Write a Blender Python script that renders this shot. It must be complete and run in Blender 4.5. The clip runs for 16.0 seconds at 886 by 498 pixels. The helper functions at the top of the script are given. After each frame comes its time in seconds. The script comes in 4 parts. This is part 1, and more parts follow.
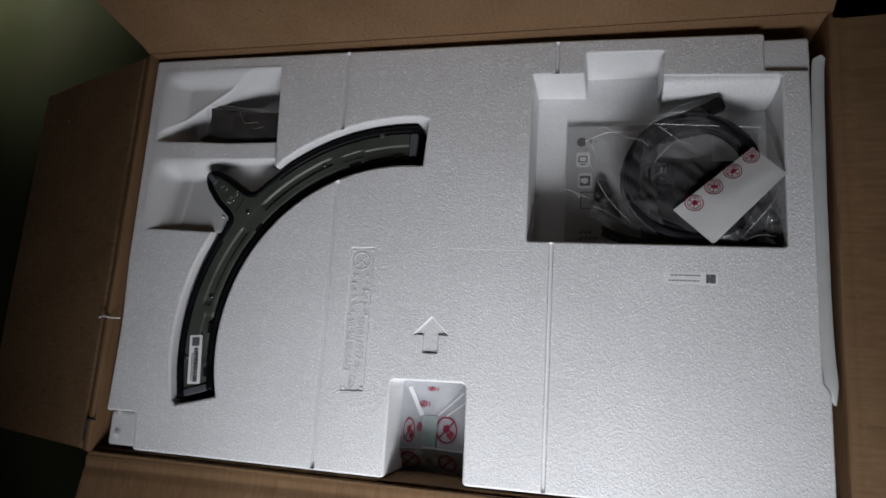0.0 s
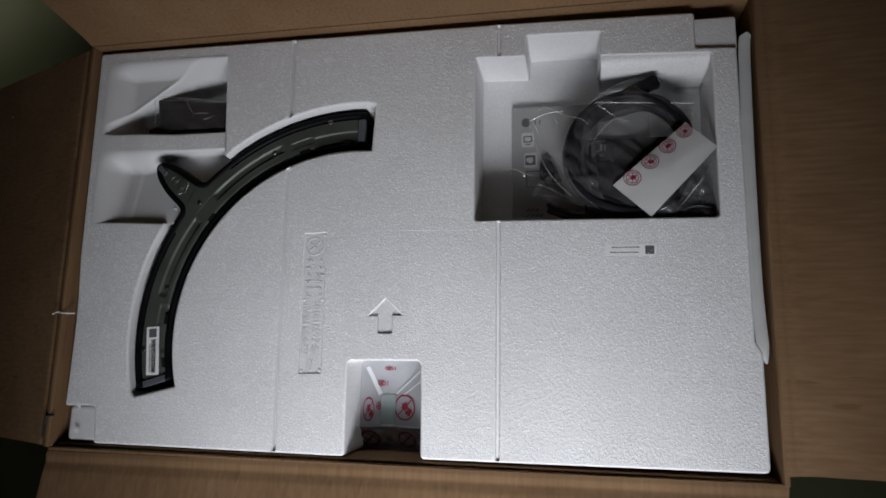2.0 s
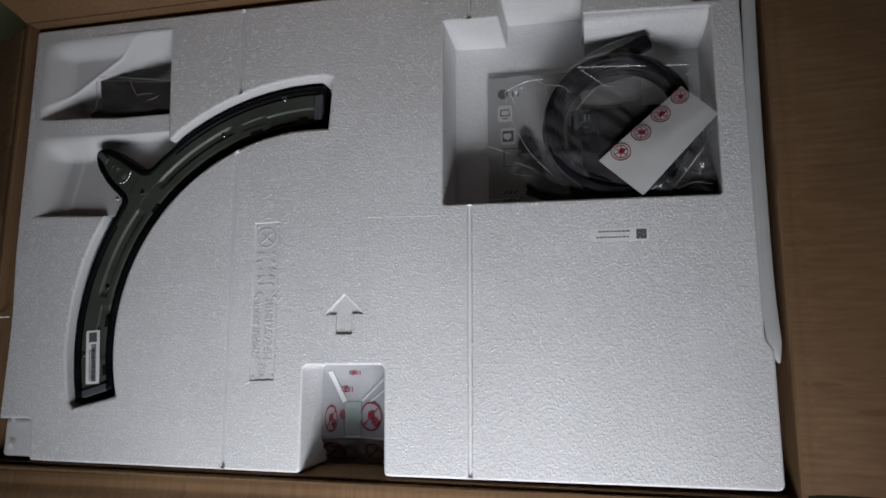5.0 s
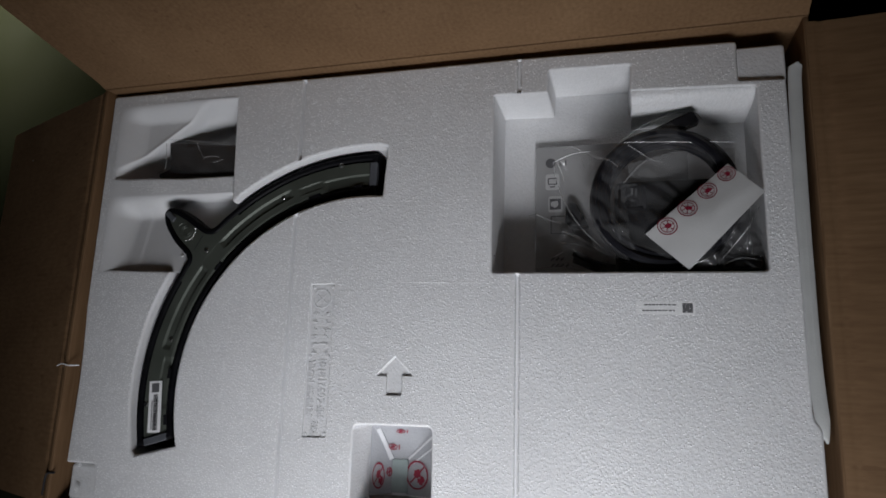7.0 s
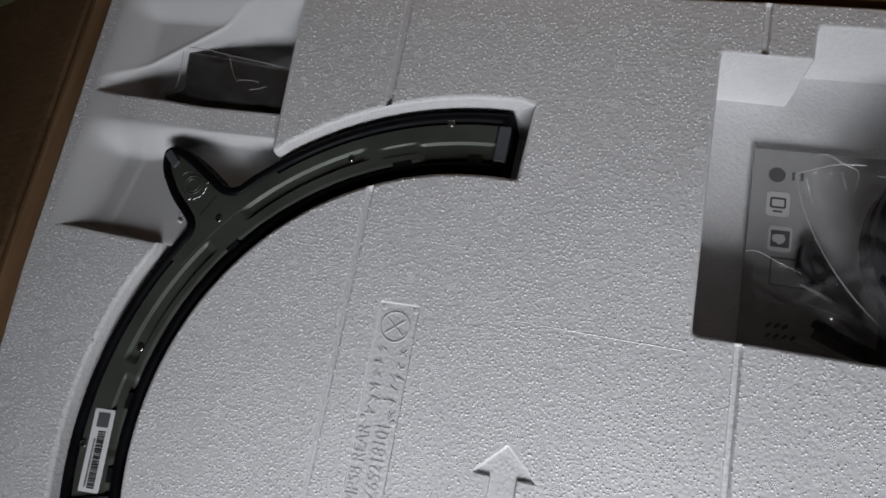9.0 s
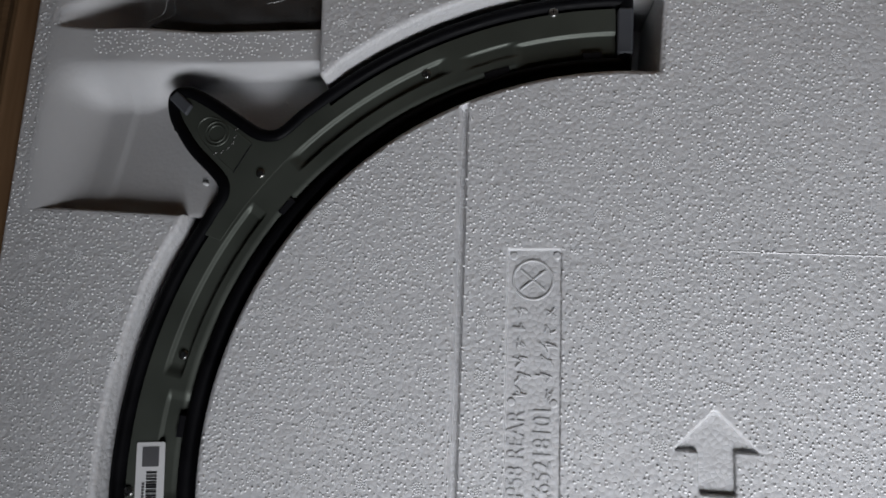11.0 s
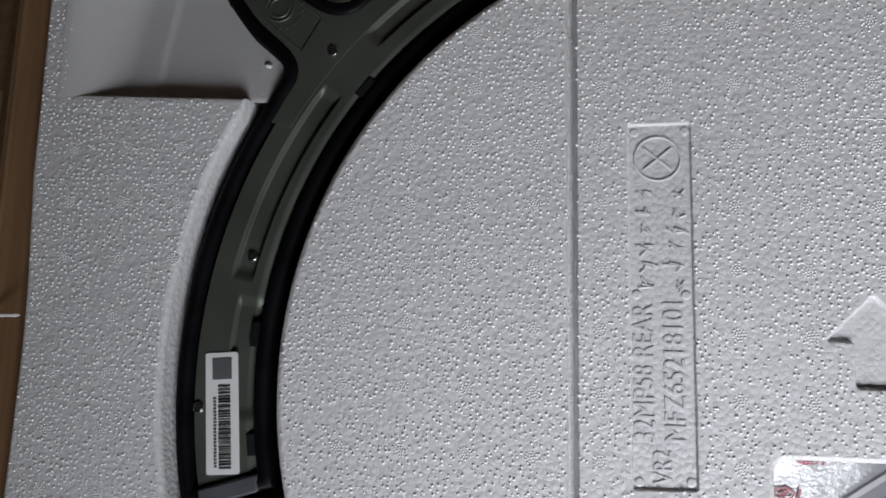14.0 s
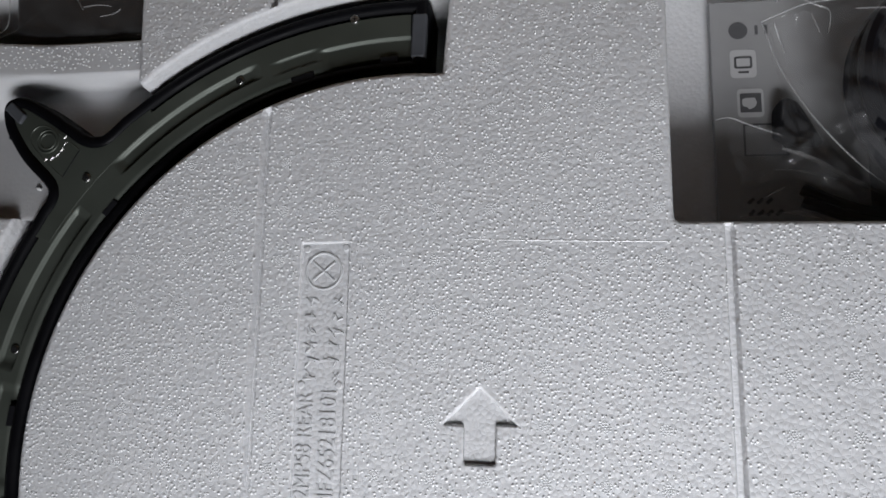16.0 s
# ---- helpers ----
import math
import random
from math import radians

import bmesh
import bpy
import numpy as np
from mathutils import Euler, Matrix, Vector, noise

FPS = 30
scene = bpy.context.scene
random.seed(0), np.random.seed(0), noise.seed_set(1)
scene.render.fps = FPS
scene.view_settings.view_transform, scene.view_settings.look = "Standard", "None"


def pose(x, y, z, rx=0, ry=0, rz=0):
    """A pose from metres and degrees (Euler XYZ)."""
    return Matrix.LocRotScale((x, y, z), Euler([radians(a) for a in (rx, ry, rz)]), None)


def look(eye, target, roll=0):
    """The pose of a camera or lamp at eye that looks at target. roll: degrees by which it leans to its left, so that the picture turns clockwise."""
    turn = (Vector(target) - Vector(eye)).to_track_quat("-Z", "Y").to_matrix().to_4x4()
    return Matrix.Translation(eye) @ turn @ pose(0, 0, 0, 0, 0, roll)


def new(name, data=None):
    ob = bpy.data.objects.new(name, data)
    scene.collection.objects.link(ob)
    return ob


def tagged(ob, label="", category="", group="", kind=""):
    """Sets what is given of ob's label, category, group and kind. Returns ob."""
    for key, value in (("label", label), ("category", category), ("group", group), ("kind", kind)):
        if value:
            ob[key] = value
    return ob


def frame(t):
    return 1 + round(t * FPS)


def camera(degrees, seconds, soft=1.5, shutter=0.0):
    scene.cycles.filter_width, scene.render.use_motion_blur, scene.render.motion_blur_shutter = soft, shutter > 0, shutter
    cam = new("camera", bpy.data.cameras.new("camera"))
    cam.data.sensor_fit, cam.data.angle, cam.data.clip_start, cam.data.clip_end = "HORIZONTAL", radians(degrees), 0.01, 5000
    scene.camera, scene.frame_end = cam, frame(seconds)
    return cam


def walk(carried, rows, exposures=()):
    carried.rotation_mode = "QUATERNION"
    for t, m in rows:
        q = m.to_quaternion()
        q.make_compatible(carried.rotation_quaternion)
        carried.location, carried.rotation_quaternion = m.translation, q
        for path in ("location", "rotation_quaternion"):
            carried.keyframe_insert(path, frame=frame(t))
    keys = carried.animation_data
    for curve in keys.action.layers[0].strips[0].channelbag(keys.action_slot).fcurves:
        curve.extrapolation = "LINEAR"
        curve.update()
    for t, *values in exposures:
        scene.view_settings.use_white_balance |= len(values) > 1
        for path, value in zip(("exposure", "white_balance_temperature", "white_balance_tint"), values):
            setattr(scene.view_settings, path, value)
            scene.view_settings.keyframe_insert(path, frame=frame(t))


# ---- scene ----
cam = camera(69.91, 16.0, soft=1.7)
# seconds, eye x y z relative to the top of the foam, turn about x y z
ROWS = [
    (0, 0.1721, -0.0525, 0.6557, 11.60, 13.37, 3.92),
    (0.5, 0.1776, -0.0528, 0.6569, 11.39, 13.13, 3.17),
    (1, 0.1819, -0.0558, 0.6565, 11.06, 12.56, 2.32),
    (1.5, 0.1874, -0.0558, 0.6642, 10.62, 11.57, 1.45),
    (2, 0.1956, -0.0612, 0.6667, 9.87, 11.06, 1.16),
    (2.5, 0.2032, -0.0649, 0.6598, 9.76, 10.88, 0.83),
    (3, 0.1998, -0.0676, 0.6508, 9.52, 10.50, 0.56),
    (5.3, 0.2266, -0.0515, 0.5760, 9.00, 13.39, 0.11),
    (5.5, 0.2216, -0.0513, 0.5843, 7.74, 14.71, -0.60),
    (6, 0.2108, -0.0555, 0.6231, 7.41, 16.49, 0.29),
    (6.5, 0.2187, -0.0287, 0.6307, 9.97, 16.95, 0.66),
    (7, 0.2185, -0.0188, 0.6104, 12.03, 15.35, 2.01),
    (7.5, 0.2104, -0.0218, 0.5832, 12.76, 13.66, 4.89),
    (8, 0.1898, -0.0083, 0.5289, 13.33, 12.61, 6.47),
    (8.5, 0.1154, 0.0160, 0.4545, 13.50, 12.67, 9.18),
    (9, 0.0385, 0.0264, 0.4008, 14.71, 11.69, 11.17),
    (9.2, 0.0039, 0.0308, 0.3872, 13.55, 10.43, 10.09),
    (11.3, -0.0968, 0.0155, 0.3177, 9.99, 8.26, 1.12),
    (11.5, -0.1097, 0.0138, 0.3195, 9.89, 8.28, -0.03),
    (12, -0.1292, 0.0114, 0.3165, 10.42, 8.04, -0.67),
    (12.5, -0.1346, -0.0082, 0.3037, 10.39, 7.78, -0.16),
    (13, -0.1497, -0.0257, 0.2774, 9.23, 7.48, 0.95),
    (13.5, -0.1530, -0.0414, 0.2809, 7.58, 7.35, 2.05),
    (14, -0.1427, -0.0175, 0.2829, 7.20, 7.29, 1.84),
    (14.5, -0.1219, 0.0187, 0.2866, 8.18, 7.36, 0.63),
    (15, -0.0965, 0.0300, 0.3039, 8.89, 6.89, -0.25),
    (15.5, -0.0483, 0.0196, 0.3226, 9.44, 8.02, 0.29),
    (16, 0.0296, 0.0178, 0.3261, 9.41, 8.51, 1.34),
]
TOP = 0.150   # height of the foam's upper face over the floor
walk(cam, [(t, pose(x, y, TOP + z, rx, ry, rz)) for t, x, y, z, rx, ry, rz in ROWS],
     exposures=[(0.0, -0.10), (3.0, -0.18), (6.0, -0.26), (9.0, -0.13), (11.5, -0.22), (12.1, 0.02), (13.0, 0.0), (14.5, -0.02), (16.0, 0.07)])

# ---- light ----
world = bpy.data.worlds.new("world")
scene.world = world
world.use_nodes = True
wn = world.node_tree.nodes
sky = wn.new("ShaderNodeTexSky")
sky.sky_type, sky.sun_disc = "NISHITA", False
sky.sun_elevation, sky.sun_rotation = radians(35), radians(150)
wn["Background"].inputs["Strength"].default_value = 0.08
world.node_tree.links.new(sky.outputs[0], wn["Background"].inputs["Color"])


def area_lamp(name, eye, target, sx, sy, spread, watts, colour):
    data = bpy.data.lights.new(name, "AREA")
    data.shape, data.size, data.size_y, data.spread, data.energy, data.color = "RECTANGLE", sx, sy, radians(spread), watts, colour
    ob = new(name, data)
    ob.matrix_world = look(eye, target)
    return ob


# a soft shaded lamp beyond the near edge of the box
area_lamp("soft_lamp", (0.20, -0.80, TOP + 0.52), (0.074, -0.235, TOP), 0.54, 0.37, 68, 2.56, (0.925, 0.945, 1.0))
# Added lamp without a known source, to brighten the floor behind the box.
area_lamp("floor_patch_lamp", (-1.65, 1.9, 0.75), (-1.045, 0.94, 0.0), 0.12, 0.12, 24, 4.4, (1.0, 1.0, 0.72))

# ---- helpers ----
U = 0.1       # the plan below is in decimetres, z from the top of the foam


def P(x, y, z=0.0):
    return Vector((x * U, y * U, TOP + z * U))


def link_mesh(name, bm, mat, parent=None, label="", angle=35, world_pose=None):
    me = bpy.data.meshes.new(name)
    bmesh.ops.recalc_face_normals(bm, faces=bm.faces[:])
    bm.to_mesh(me)
    bm.free()
    for p in me.polygons:
        p.use_smooth = True
    me.set_sharp_from_angle(angle=radians(angle))
    for p in me.polygons:
        if abs(p.normal.z) > 0.9996:
            p.use_smooth = False
    me.materials.append(mat)
    ob = new(name, me)
    if parent is not None:
        ob.parent = parent
    if world_pose is not None:
        ob.matrix_basis = world_pose
    if label:
        ob["label"] = label
    return ob


def part(name, bm, mat, parent, label="", angle=35):
    return link_mesh(name, bm, mat, parent, label, angle)


def thing(name, label, category, group="", kind=""):
    return tagged(new(name), label, category, group, kind)


def add_poly(bm, verts, faces):
    vs = [bm.verts.new(v) for v in verts]
    for f in faces:
        bm.faces.new([vs[i] for i in f])
    return vs


def arc(cx, cy, r, a0, a1, n):
    return [(cx + r * math.cos(radians(a0 + (a1 - a0) * i / n)), cy + r * math.sin(radians(a0 + (a1 - a0) * i / n))) for i in range(n + 1)]


def fillet(points, r, seg=5):
    """Rounds the corners of a closed outline; r is one radius or one for each corner."""
    out, n = [], len(points)
    for i, p in enumerate(points):
        rad = r[i] if isinstance(r, (list, tuple)) else r
        a, b, c = Vector(points[i - 1]), Vector(p), Vector(points[(i + 1) % n])
        u, v = (a - b), (c - b)
        d = min(rad, u.length * 0.45, v.length * 0.45)
        if rad <= 0 or d < 1e-5:
            out.append((b.x, b.y))
            continue
        s, e = b + u.normalized() * d, b + v.normalized() * d
        for k in range(seg + 1):
            f = k / seg
            q = s * (1 - f) ** 2 + b * 2 * f * (1 - f) + e * f * f
            out.append((q.x, q.y))
    return out


def offset(loop, d):
    """Moves an outline to its left by d."""
    out, n = [], len(loop)
    for i in range(n):
        a, b, c = Vector(loop[i - 1]), Vector(loop[i]), Vector(loop[(i + 1) % n])
        u, v = (b - a), (c - b)
        if u.length < 1e-7:
            u = v
        if v.length < 1e-7:
            v = u
        u, v = u.normalized(), v.normalized()
        m = Vector((-u.y - v.y, u.x + v.x))
        m = m.normalized() if m.length > 1e-6 else Vector((-u.y, u.x))
        k = 1.0 / max(0.45, m.dot(Vector((-u.y, u.x))))
        out.append((b.x + m.x * d * k, b.y + m.y * d * k))
    return out


def rim(bm, loop, r, depth, draft=0.0, z=0.0, steps=3):
    """A rounded edge and wall along an outline whose solid lies to the left. Returns the edges on top and the ring at the bottom."""
    rings = []
    for k in range(steps + 1):
        a = radians(90 * k / steps)
        rings.append([bm.verts.new(P(x, y, z - r * (1 - math.cos(a)))) for x, y in offset(loop, r * (1 - math.sin(a)))])
    rings.append([bm.verts.new(P(x, y, z - depth)) for x, y in offset(loop, -draft * depth)])
    n = len(loop)
    for lo, hi in zip(rings[1:], rings):
        for i in range(n):
            j = (i + 1) % n
            bm.faces.new((hi[i], hi[j], lo[j], lo[i]))
    top = [bm.edges.get((rings[0][i], rings[0][(i + 1) % n])) for i in range(n)]
    return top, rings[-1]


def cap(bm, ring):
    n = len(ring)
    edges = [bm.edges.get((ring[i], ring[(i + 1) % n])) for i in range(n)]
    bmesh.ops.triangle_fill(bm, edges=edges, use_beauty=True)


def slab(bm, loop, z0, z1, r=0.02, steps=3):
    """A solid with an outline (counter-clockwise), its upper edge rounded."""
    top, low = rim(bm, loop, r, z1 - z0, 0.0, z1, steps)
    ring = [e.verts[0] for e in top]
    bmesh.ops.triangle_fill(bm, edges=top, use_beauty=True)
    cap(bm, low)


def box(bm, x0, x1, y0, y1, z0, z1, r=0.02, corner=0.03):
    slab(bm, fillet([(x0, y0), (x1, y0), (x1, y1), (x0, y1)], corner, 4), z0, z1, r)


def tube(bm, pts, r, n=8, ends=True):
    """A round bar along points given in metres."""
    rings, up = [], Vector((0.13, 0.21, 1)).normalized()
    for i, p in enumerate(pts):
        d = (pts[min(i + 1, len(pts) - 1)] - pts[max(i - 1, 0)]).normalized()
        s = d.cross(up).normalized()
        t = s.cross(d)
        rr = r[i] if isinstance(r, (list, tuple)) else r
        rings.append([bm.verts.new(p + (s * math.cos(2 * math.pi * k / n) + t * math.sin(2 * math.pi * k / n)) * rr) for k in range(n)])
    for a, b in zip(rings, rings[1:]):
        for k in range(n):
            bm.faces.new((a[k], a[(k + 1) % n], b[(k + 1) % n], b[k]))
    if ends:
        bm.faces.new(rings[0])
        bm.faces.new(rings[-1])


def smooth_path(ctrl, n=8):
    """Points on a smooth curve through plan points."""
    pts, out = [P(*c) for c in ctrl], []
    for i in range(len(pts) - 1):
        a, b, c, d = pts[max(i - 1, 0)], pts[i], pts[i + 1], pts[min(i + 2, len(pts) - 1)]
        for k in range(n):
            t = k / n
            out.append(0.5 * ((2 * b) + (c - a) * t + (2 * a - 5 * b + 4 * c - d) * t * t + (3 * b - a - 3 * c + d) * t ** 3))
    return out + [pts[-1]]


def ease(t):
    t = min(1.0, max(0.0, t))
    return t * t * (3 - 2 * t)


def crumple(bm, x0, x1, y0, y1, zf, nx, ny, keep=lambda x, y: True):
    """A sheet over a rectangle of the plan, at heights zf(x, y)."""
    g = {}
    for i in range(nx + 1):
        for j in range(ny + 1):
            x, y = x0 + (x1 - x0) * i / nx, y0 + (y1 - y0) * j / ny
            if keep(x, y):
                g[i, j] = bm.verts.new(P(x, y, zf(x, y)))
    for i in range(nx):
        for j in range(ny):
            c = [(i, j), (i + 1, j), (i + 1, j + 1), (i, j + 1)]
            if all(k in g for k in c):
                bm.faces.new([g[k] for k in c])


# ---- materials ----
def material(name):
    m = bpy.data.materials.new(name)
    m.use_nodes = True
    nt = m.node_tree
    return m, nt, nt.nodes["Principled BSDF"]


def node(nt, kind, **values):
    n = nt.nodes.new(kind)
    for k, v in values.items():
        n.inputs[k.replace("_", " ")].default_value = v
    return n


def maths(nt, op, a, b=None, c=None):
    n = nt.nodes.new("ShaderNodeMath")
    n.operation = op
    for i, v in enumerate((a, b, c)):
        if v is None:
            continue
        if isinstance(v, (int, float)):
            n.inputs[i].default_value = v
        else:
            nt.links.new(v, n.inputs[i])
    return n.outputs[0]


def ramp(nt, fac, stops):
    n = nt.nodes.new("ShaderNodeValToRGB")
    while len(n.color_ramp.elements) < len(stops):
        n.color_ramp.elements.new(0.5)
    for e, (p, c) in zip(n.color_ramp.elements, stops):
        e.position, e.color = p, (*c, 1)
    nt.links.new(fac, n.inputs["Fac"])
    return n.outputs["Color"]


def smoothstep(nt, value, lo, hi, a=0.0, b=1.0):
    n = nt.nodes.new("ShaderNodeMapRange")
    n.interpolation_type = "SMOOTHSTEP"
    for k, v in (("From Min", lo), ("From Max", hi), ("To Min", a), ("To Max", b)):
        n.inputs[k].default_value = v
    nt.links.new(value, n.inputs["Value"])
    return n.outputs["Result"]


def bumped(nt, bsdf, height, distance, strength=1.0):
    b = node(nt, "ShaderNodeBump", Strength=strength, Distance=distance)
    nt.links.new(height, b.inputs["Height"])
    nt.links.new(b.outputs["Normal"], bsdf.inputs["Normal"])


def eps_material(name, smooth=False):
    """Moulded polystyrene: pressed beads with thin joints."""
    m, nt, b = material(name)
    co = nt.nodes.new("ShaderNodeTexCoord").outputs["Object"]

    def vor(scale, feature):
        v = nt.nodes.new("ShaderNodeTexVoronoi")
        v.feature = feature
        v.inputs["Scale"].default_value = scale
        nt.links.new(co, v.inputs["Vector"])
        return v

    big = node(nt, "ShaderNodeTexNoise", Scale=9.0, Detail=3.0)
    nt.links.new(co, big.inputs["Vector"])
    fine = node(nt, "ShaderNodeTexNoise", Scale=900.0, Detail=2.0)
    nt.links.new(co, fine.inputs["Vector"])
    beads = vor(360.0, "F1")
    joints = vor(360.0, "DISTANCE_TO_EDGE")
    dome = smoothstep(nt, beads.outputs["Distance"], 0.0, 0.8, 1.0, 0.0)
    edge = smoothstep(nt, joints.outputs["Distance"], 0.0, 0.10)
    k = 0.25 if smooth else 1.0
    h = maths(nt, "MULTIPLY_ADD", dome, 0.55 * k, maths(nt, "MULTIPLY_ADD", edge, 0.10 * k, maths(nt, "MULTIPLY", fine.outputs["Fac"], 0.06)))
    bumped(nt, b, h, 0.00042, 0.9)
    # each bead has its own tone, and the moulding is a little uneven
    sep = nt.nodes.new("ShaderNodeSeparateColor")
    nt.links.new(beads.outputs["Color"], sep.inputs["Color"])
    tone = maths(nt, "MULTIPLY_ADD", sep.outputs[0], 0.22 * k, maths(nt, "MULTIPLY", big.outputs["Fac"], 0.8))
    nt.links.new(ramp(nt, tone, [(0.3, (0.655, 0.655, 0.66)), (0.75, (0.735, 0.735, 0.74))]), b.inputs["Base Color"])
    b.inputs["Roughness"].default_value = 0.47
    b.inputs["Specular IOR Level"].default_value = 0.55
    b.inputs["Subsurface Weight"].default_value = 0.3
    b.inputs["Subsurface Radius"].default_value = (1.0, 0.95, 0.9)
    b.inputs["Subsurface Scale"].default_value = 0.0035
    return m


def cardboard_material(name):
    """Kraft board: long fibres and faint flutes that run along y, blotches and small dark flecks."""
    m, nt, b = material(name)
    co = nt.nodes.new("ShaderNodeTexCoord").outputs["Object"]

    def noise_at(sx, sy, sz, scale, detail=3.0):
        mp = nt.nodes.new("ShaderNodeMapping")
        mp.inputs["Scale"].default_value = (sx, sy, sz)
        nt.links.new(co, mp.inputs["Vector"])
        n = node(nt, "ShaderNodeTexNoise", Scale=scale, Detail=detail)
        nt.links.new(mp.outputs["Vector"], n.inputs["Vector"])
        return n.outputs["Fac"]

    blot, fibre, fleck = noise_at(1, 1, 1, 9.0), noise_at(1, 0.06, 1, 260.0, 4.0), noise_at(1, 0.12, 1, 120.0, 1.0)
    flute = nt.nodes.new("ShaderNodeTexWave")
    flute.wave_type, flute.bands_direction = "BANDS", "X"
    flute.inputs["Scale"].default_value = 48.0
    flute.inputs["Distortion"].default_value = 0.6
    nt.links.new(co, flute.inputs["Vector"])
    mixf = maths(nt, "MULTIPLY_ADD", fibre, 0.45, maths(nt, "MULTIPLY_ADD", blot, 0.42, maths(nt, "MULTIPLY", flute.outputs["Fac"], 0.02)))
    col = ramp(nt, mixf, [(0.30, (0.155, 0.088, 0.043)), (0.52, (0.215, 0.127, 0.065)), (0.72, (0.275, 0.172, 0.093))])
    mix = nt.nodes.new("ShaderNodeMix")
    mix.data_type = "RGBA"
    nt.links.new(smoothstep(nt, fleck, 0.68, 0.76, 0.0, 0.55), mix.inputs["Factor"])
    nt.links.new(col, mix.inputs["A"])
    mix.inputs["B"].default_value = (0.12, 0.065, 0.03, 1)
    nt.links.new(mix.outputs["Result"], b.inputs["Base Color"])
    b.inputs["Roughness"].default_value = 0.78
    b.inputs["Specular IOR Level"].default_value = 0.25
    bumped(nt, b, maths(nt, "MULTIPLY_ADD", fibre, 0.5, maths(nt, "MULTIPLY", flute.outputs["Fac"], 0.22)), 0.0003, 0.6)
    return m


def plain_material(name, colour, rough=0.5, metal=0.0, vary=0.12, scale=60.0, bump=0.00005, spec=0.5, coat=0.0):
    m, nt, b = material(name)
    co = nt.nodes.new("ShaderNodeTexCoord").outputs["Object"]
    n1 = node(nt, "ShaderNodeTexNoise", Scale=scale, Detail=4.0)
    n2 = node(nt, "ShaderNodeTexNoise", Scale=scale * 14, Detail=2.0)
    nt.links.new(co, n1.inputs["Vector"])
    nt.links.new(co, n2.inputs["Vector"])
    lo, hi = tuple(c * (1 - vary) for c in colour), tuple(min(1, c * (1 + vary)) for c in colour)
    nt.links.new(ramp(nt, n1.outputs["Fac"], [(0.3, lo), (0.7, hi)]), b.inputs["Base Color"])
    nt.links.new(smoothstep(nt, n1.outputs["Fac"], 0.3, 0.7, rough * 0.85, min(1, rough * 1.15)), b.inputs["Roughness"])
    b.inputs["Metallic"].default_value = metal
    b.inputs["Specular IOR Level"].default_value = spec
    b.inputs["Coat Weight"].default_value = coat
    bumped(nt, b, n2.outputs["Fac"], bump, 0.7)
    return m


def film_material(name, milk=0.10, rough=0.12, tint=(1, 1, 1), crinkle=0.00012):
    """Clear thin plastic: see-through, with gloss by the angle and a little haze."""
    m, nt, b = material(name)
    nt.nodes.remove(b)
    out = nt.nodes["Material Output"]
    co = nt.nodes.new("ShaderNodeTexCoord").outputs["Object"]
    n = node(nt, "ShaderNodeTexNoise", Scale=70.0, Detail=3.0, Distortion=1.2)
    nt.links.new(co, n.inputs["Vector"])
    bp = node(nt, "ShaderNodeBump", Strength=1.0, Distance=crinkle * 4)
    nt.links.new(n.outputs["Fac"], bp.inputs["Height"])
    clear = nt.nodes.new("ShaderNodeBsdfTransparent")
    clear.inputs["Color"].default_value = (*tint, 1)
    gloss = node(nt, "ShaderNodeBsdfGlossy", Roughness=rough)
    haze = nt.nodes.new("ShaderNodeBsdfDiffuse")
    haze.inputs["Color"].default_value = (0.8, 0.8, 0.8, 1)
    fres = node(nt, "ShaderNodeFresnel", IOR=1.5)
    for s in (gloss, haze, fres):
        nt.links.new(bp.outputs["Normal"], s.inputs["Normal"])
    a, c = nt.nodes.new("ShaderNodeMixShader"), nt.nodes.new("ShaderNodeMixShader")
    a.inputs[0].default_value = milk
    nt.links.new(clear.outputs[0], a.inputs[1])
    nt.links.new(haze.outputs[0], a.inputs[2])
    nt.links.new(maths(nt, "MULTIPLY", fres.outputs[0], 0.45), c.inputs[0])
    nt.links.new(a.outputs[0], c.inputs[1])
    nt.links.new(gloss.outputs[0], c.inputs[2])
    nt.links.new(c.outputs[0], out.inputs["Surface"])
    return m


EPS = eps_material("expanded_polystyrene")
EPS_SMOOTH = eps_material("smooth_polystyrene", True)
# Whiter than the foam: the colour stands in for glints on the pimples.
PIMPLE = plain_material("glint_white_pimples", (0.93, 0.93, 0.935), 0.36, vary=0.02, bump=0.00001, spec=0.6)
# Lighter copy of the foam: the lit look of raised marks is painted in.
EPS_MARK = plain_material("polystyrene_marks", (0.90, 0.905, 0.91), 0.45, vary=0.03, bump=0.00002)
CARD = cardboard_material("kraft_cardboard")
BROWN_FILM = plain_material("dark_brown_wrap", (0.020, 0.016, 0.014), 0.32, vary=0.25, scale=50, bump=0.0004, spec=0.35)
BLACK = plain_material("black_glossy_plastic", (0.004, 0.004, 0.005), 0.5, vary=0.3, spec=0.08)
BLACK_MATT = plain_material("black_matt_plastic", (0.010, 0.010, 0.012), 0.55, vary=0.3, spec=0.2)
PLATE = plain_material("dark_zinc_plate", (0.090, 0.100, 0.084), 0.5, metal=0.45, vary=0.12, scale=22)
PAD = plain_material("grey_rubber_pad", (0.075, 0.08, 0.09), 0.65, vary=0.15)
STEEL = plain_material("screw_steel", (0.42, 0.42, 0.40), 0.28, metal=1.0)
STICKER = plain_material("white_sticker", (0.78, 0.78, 0.78), 0.45, vary=0.03)
INK = plain_material("black_ink", (0.02, 0.02, 0.022), 0.6)
